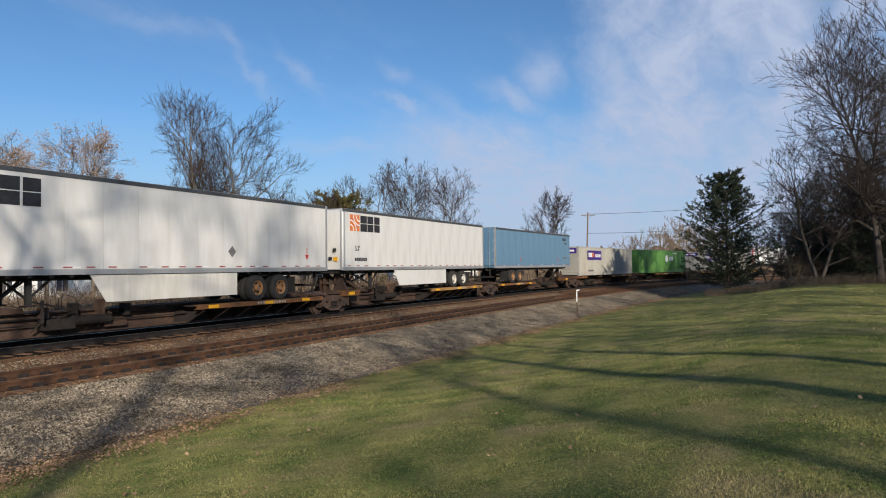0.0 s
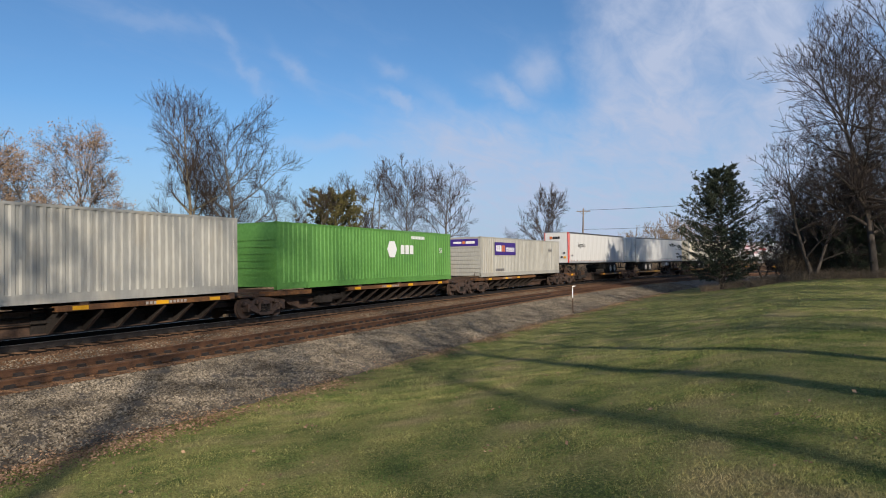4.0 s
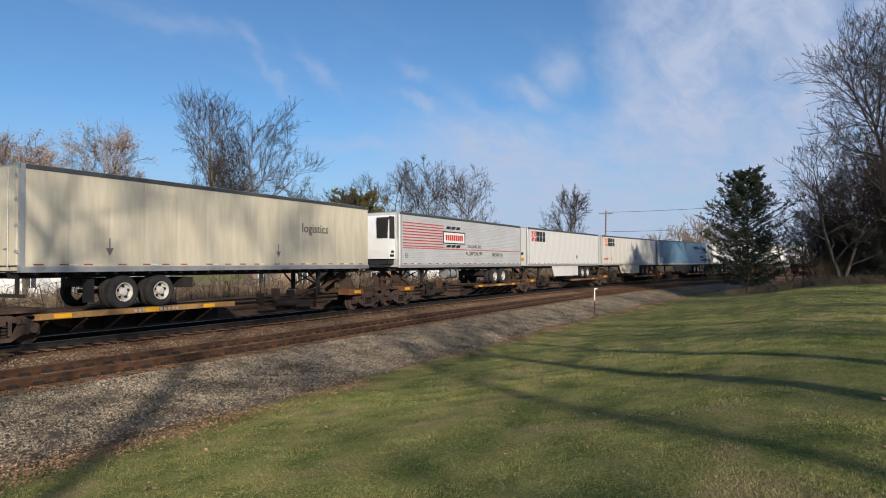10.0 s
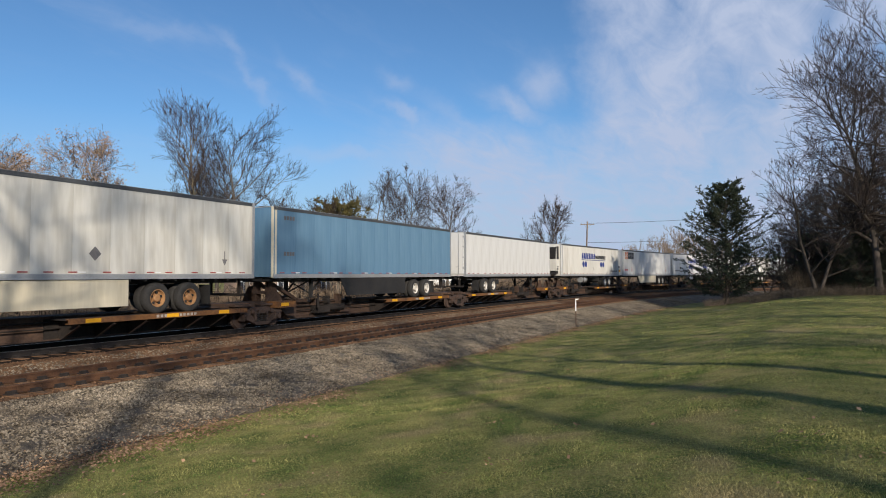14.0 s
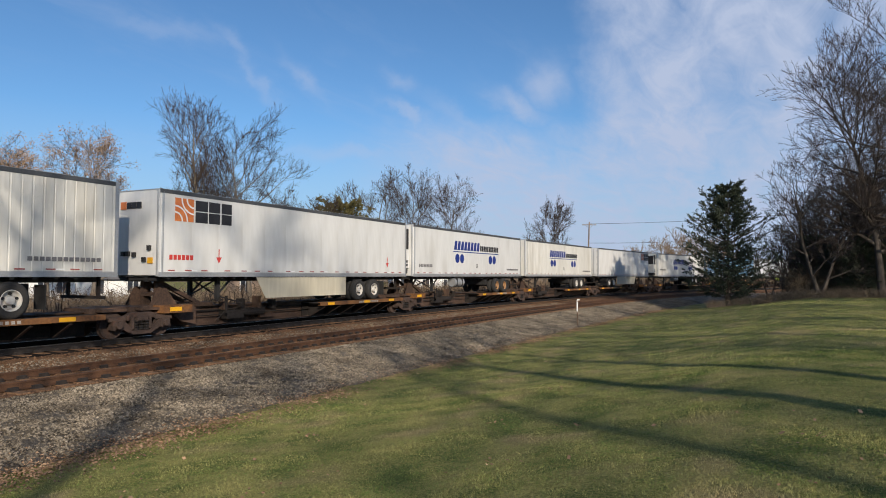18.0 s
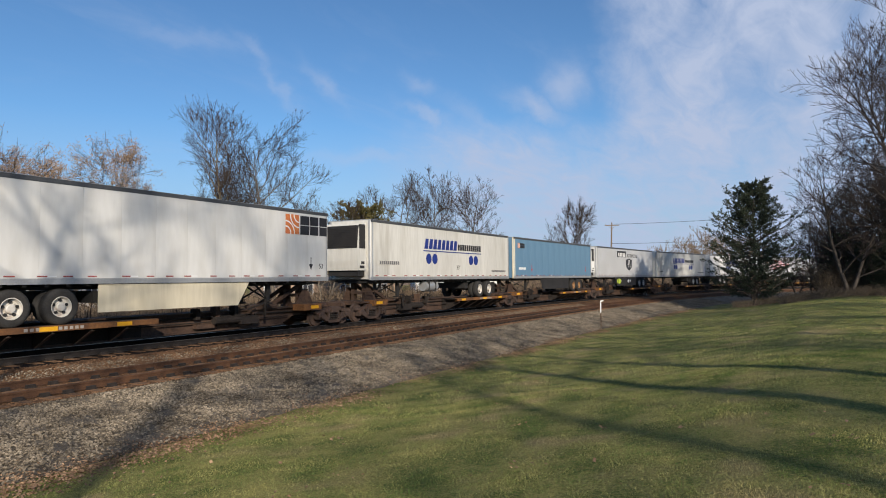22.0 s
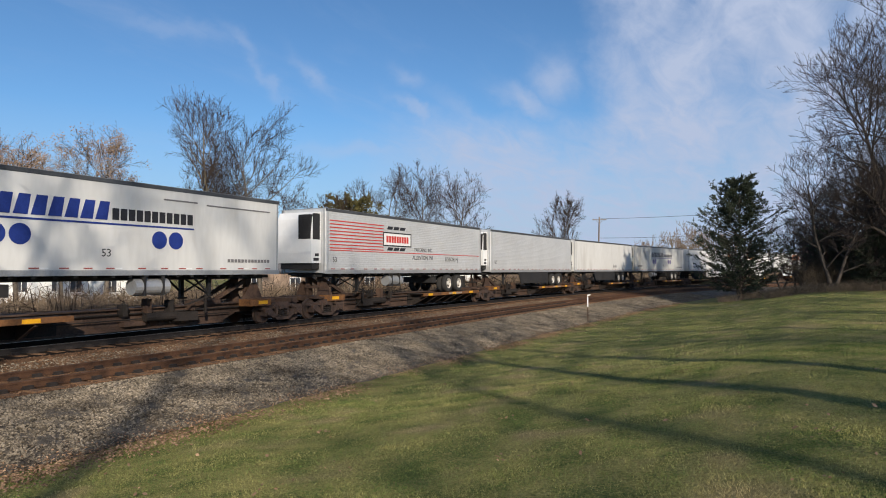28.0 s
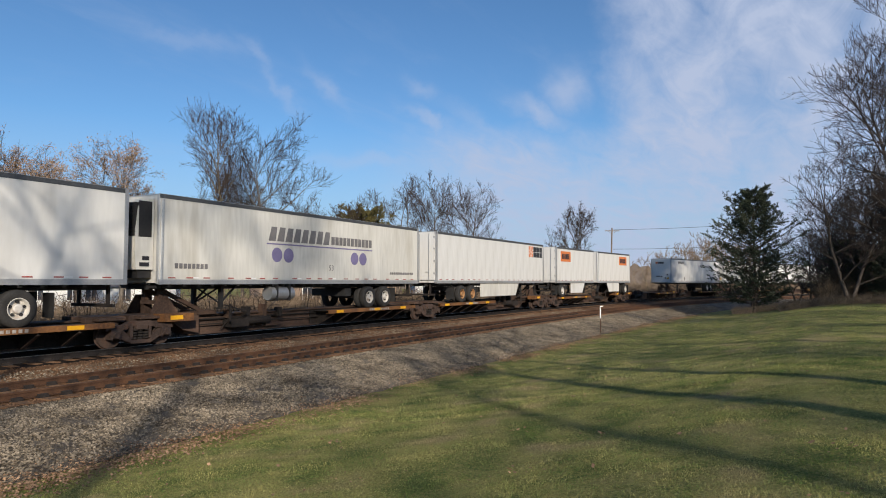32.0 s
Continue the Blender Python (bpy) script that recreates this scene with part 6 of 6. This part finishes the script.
wire("overhead_wire", (px_ + 0.6, py_, 10.9), (qx, qy, 17.3), 1.2, "thin overhead wire from the pole")
wire("overhead_wire", (px_ + 0.4, py_, 7.6), (qx, qy, 13.6), 1.4, "lower overhead wire from the pole")


# ---- white-topped marker post on the bank ----
def marker_post():
    x, y, th = along(19.3, 7.7)
    x, y = float(x), float(y)
    m = tagged(new("marker_post"), "thin trackside marker post, white above and rusty below", "post")
    part("lower_post", boxes((-0.022, 0.022, -0.02, 0.02, -0.3, 0.85)), RAIL, m, "rusty lower post")
    bm = bmesh.new()
    add_prism(bm, [(-0.028, 0.85), (0.028, 0.85), (0.028, 1.40), (-0.028, 1.48)], 1, -0.022, 0.022)
    part("upper_post", bm, PAPER, m, "white upper post")
    bm = bmesh.new()
    add_prism(bm, [(-0.03, 1.46), (0.16, 1.52), (0.17, 1.57), (-0.02, 1.55)], 1, -0.015, 0.015)
    part("top_plate", bm, PAPER, m, "bent white top plate")
    m.location = (x, y, float(ground_z(x, y)[0]))


marker_post()


# ---- traffic cone at the far end of the lawn ----
def traffic_cone(x, y):
    c = tagged(new("traffic_cone"), "orange traffic cone with two white bands on the lawn", "traffic cone")
    part("base", boxes((-0.19, 0.19, -0.19, 0.19, 0.0, 0.035)), CONE, c)
    bm = bmesh.new()
    add_tube(bm, (0, 0, 0.035), (0, 0, 0.78), 0.15, 0.03, 20)
    part("cone", bm, CONE, c)
    for z0, z1 in ((0.34, 0.46), (0.53, 0.64)):
        bm = bmesh.new()
        ra, rb = (0.15 - 0.12 * (z - 0.035) / 0.745 + 0.004 for z in (z0, z1))
        add_tube(bm, (0, 0, z0), (0, 0, z1), ra, rb, 20)
        part("white_band", bm, PAPER, c)
    c.location = (x, y, float(ground_z(x, y)[0]) + 0.02)


traffic_cone(24.6, 35.0)


# ---- houses beyond the railway ----
def house(x, y, w, d, h, turn, wall, label, gable=1.8, windows=3):
    g = tagged(new("house"), label, "house", group="houses beyond the railway")
    body = part("wall", boxes((-w / 2, w / 2, -d / 2, d / 2, -0.5, h)), wall, g)
    bm = bmesh.new()
    add_prism(bm, [(-d / 2 - 0.4, h), (d / 2 + 0.4, h), (0, h + gable)], 0, -w / 2 - 0.3, w / 2 + 0.3)
    part("roof", bm, ROOF, g)
    for i in range(windows):
        cx = -w / 2 + (i + 0.5) * w / windows
        win = part("window", boxes((cx - 0.55, cx + 0.55, -d / 2 - 0.06, -d / 2 + 0.02, 1.0, 2.4)), PAPER, g, "white window frame")
        part("pane", boxes((cx - 0.46, cx - 0.03, -d / 2 - 0.075, -d / 2 - 0.055, 1.08, 2.32), (cx + 0.03, cx + 0.46, -d / 2 - 0.075, -d / 2 - 0.055, 1.08, 2.32)), PANE, win)
    g.matrix_basis = Matrix.Translation((x, y, -0.9)) @ Matrix.Rotation(radians(turn), 4, "Z")


for px, depth, w, d, h, turn, wall, label, n in ((-600, 66, 9, 7, 2.4, 20, HOUSE_WHITE, "low white house beyond the railway", 3), (-250, 70, 15, 8, 2.9, 15, BRICK, "tan brick house beyond the railway", 4),
                                                 (-20, 95, 12, 8, 2.6, 10, HOUSE_WHITE, "low white house seen under the trailers", 4), (-760, 66, 9, 7, 2.8, 25, HOUSE_WHITE, "white house beyond the brush", 3)):
    x, y = spot(px, depth)
    house(x, y, w, d, h, turn, wall, label, windows=n)

# ---- fallen leaves and grass ----
def flakes(name, X, Y, Z, size, material, label, seed, category, tall=False):
    r = np.random.RandomState(seed)
    n = len(X)
    c = np.stack([X, Y, Z], -1)
    a = r.uniform(0, 6.283, n)
    k = size * r.uniform(0.5, 1.2, n)
    e1 = np.stack([np.cos(a) * k, np.sin(a) * k, r.uniform(-0.5, 0.5, n) * k], -1)
    e2 = np.stack([-np.sin(a) * k * 0.6, np.cos(a) * k * 0.6, r.uniform(-0.5, 0.5, n) * k], -1)
    v = np.stack([c - e1, c + e2, c + e1, c - e2], 1).reshape(-1, 3)
    return tagged(new(name, raw(name, v, np.arange(n * 4).reshape(-1, 4), material)), label, category, kind="stuff")


r = np.random.RandomState(61)
s = -16 + 60 * r.rand(34000) ** 1.4
n = 8.25 + r.normal(0, 0.34, 34000) + 0.25 * smooth_noise(s * 1.3, s * 0, 62)
keep = smooth_noise(s * 0.8, s * 0, 63) + r.rand(34000) * 0.6 > 0.16
s, n = s[keep], n[keep]
X, Y, _ = along(s, n)
flakes("leaf_litter", X, Y, level(n) + 0.035, 0.027, LEAF_LITTER, "rust-brown fallen leaves along the foot of the bank", 64, "leaves")
r = np.random.RandomState(65)
clump_x, clump_y = r.uniform(-7, 22, 120), 4.5 + 34 * r.rand(120) ** 1.5
own = r.randint(0, 120, 1500)
X, Y = clump_x[own] + r.normal(0, 0.16, 1500), clump_y[own] + r.normal(0, 0.16, 1500)
loose = r.rand(1500) < 0.45
X, Y = np.where(loose, r.uniform(-8, 24, 1500), X), np.where(loose, 4 + 34 * r.rand(1500) ** 1.4, Y)
S, N = across(X, Y)
keep = N > 8.6
flakes("lawn_leaves", X[keep], Y[keep], level(N[keep]) + 0.05, 0.034, LEAF_LITTER, "scattered brown leaves on the lawn", 66, "leaves")


def turf(name, count, seed, d0, d1, h, w, label):
    r = np.random.RandomState(seed)
    d = d0 + (d1 - d0) * r.rand(count) ** 1.3
    px = r.uniform(-860, 900, count)
    X, Y = px / 1160 * d, d
    S, N = across(X, Y)
    k = N > 8.15 + 0.15 * smooth_noise(S * 1.7, S * 0, 71)
    X, Y, S, N, d = X[k], Y[k], S[k], N[k], d[k]
    m = len(X)
    Z = level(N) + np.where(N > 8.2, 0.05, 0) * smooth_noise(S, N, 3) - 0.01
    a = r.uniform(0, 6.283, m)
    hh = h * r.uniform(0.5, 1.2, m)
    ww = w * (0.6 + d / 14)
    bend_ = r.uniform(-0.8, 0.8, (m, 2)) * hh[:, None]
    p = np.stack([X, Y, Z], -1)
    e = np.stack([np.cos(a) * ww, np.sin(a) * ww, 0 * a], -1)
    tip = p + np.stack([bend_[:, 0], bend_[:, 1], hh], -1)
    v = np.stack([p - e, p + e, tip], 1).reshape(-1, 3)
    return tagged(new(name, raw(name, v, np.arange(m * 3).reshape(-1, 3), BLADE)), label, "grass", kind="stuff")


turf("lawn_turf", 380000, 72, 4.0, 15, 0.034, 0.0030, "short mown grass blades, green and straw")
turf("far_turf", 170000, 73, 13, 46, 0.042, 0.0055, "short mown grass farther off")

# ---- ties, plates and anchors of the tracks ----
for name, centre, top in TRACKS:
    track = bpy.data.objects[name]
    rnd = random.Random(81)
    s, count = -22.0, 0
    vs, fs = [], []
    while s < 118:
        x, y, th = along(s + rnd.uniform(-0.03, 0.03), centre + rnd.uniform(-0.03, 0.03))
        m = Matrix.Translation((float(x), float(y), top - 0.172 - 0.09 + rnd.uniform(-0.008, 0.004))) @ Matrix.Rotation(float(th) + rnd.uniform(-0.02, 0.02), 4, "Z")
        if count < 150:
            o = new("tie", tie_mesh)
            o.parent, o.matrix_basis = track, m
            if count < 100:
                for side in (-0.753, 0.753) if name == "near_track" else (-0.753,):
                    q = new("tie_plate", plate_mesh)
                    q.parent, q.matrix_basis = o, Matrix.Translation((0, side, 0.09))
        else:
            b = len(vs)
            for vx in tie_mesh.vertices:
                vs.append(m @ vx.co)
            for p in tie_mesh.polygons:
                fs.append([b + i for i in p.vertices])
        s += 0.53
        count += 1
    tagged(part("far_ties", raw("far_ties", vs, fs, TIE), None, track), kind="stuff")


# ---- the train's run ----
def reach(t):
    """How far the train has come at t seconds."""
    return 15.1673 * (t - 16) + 0.010038 * (t - 16) ** 2 - 0.000043 * (t - 16) ** 3


def motions():
    for thing, first in MOVERS:
        rows = []
        for i in range(33):
            s = first - reach(float(i))
            x0, y0, _ = along(s, -1.3)
            x1, y1, _ = along(s + LONG, -1.3)
            rows.append((float(i), pose(float(x0), float(y0), 0, 0, 0, math.degrees(math.atan2(y1 - y0, x1 - x0)))))
        walk(thing, rows)


motions()
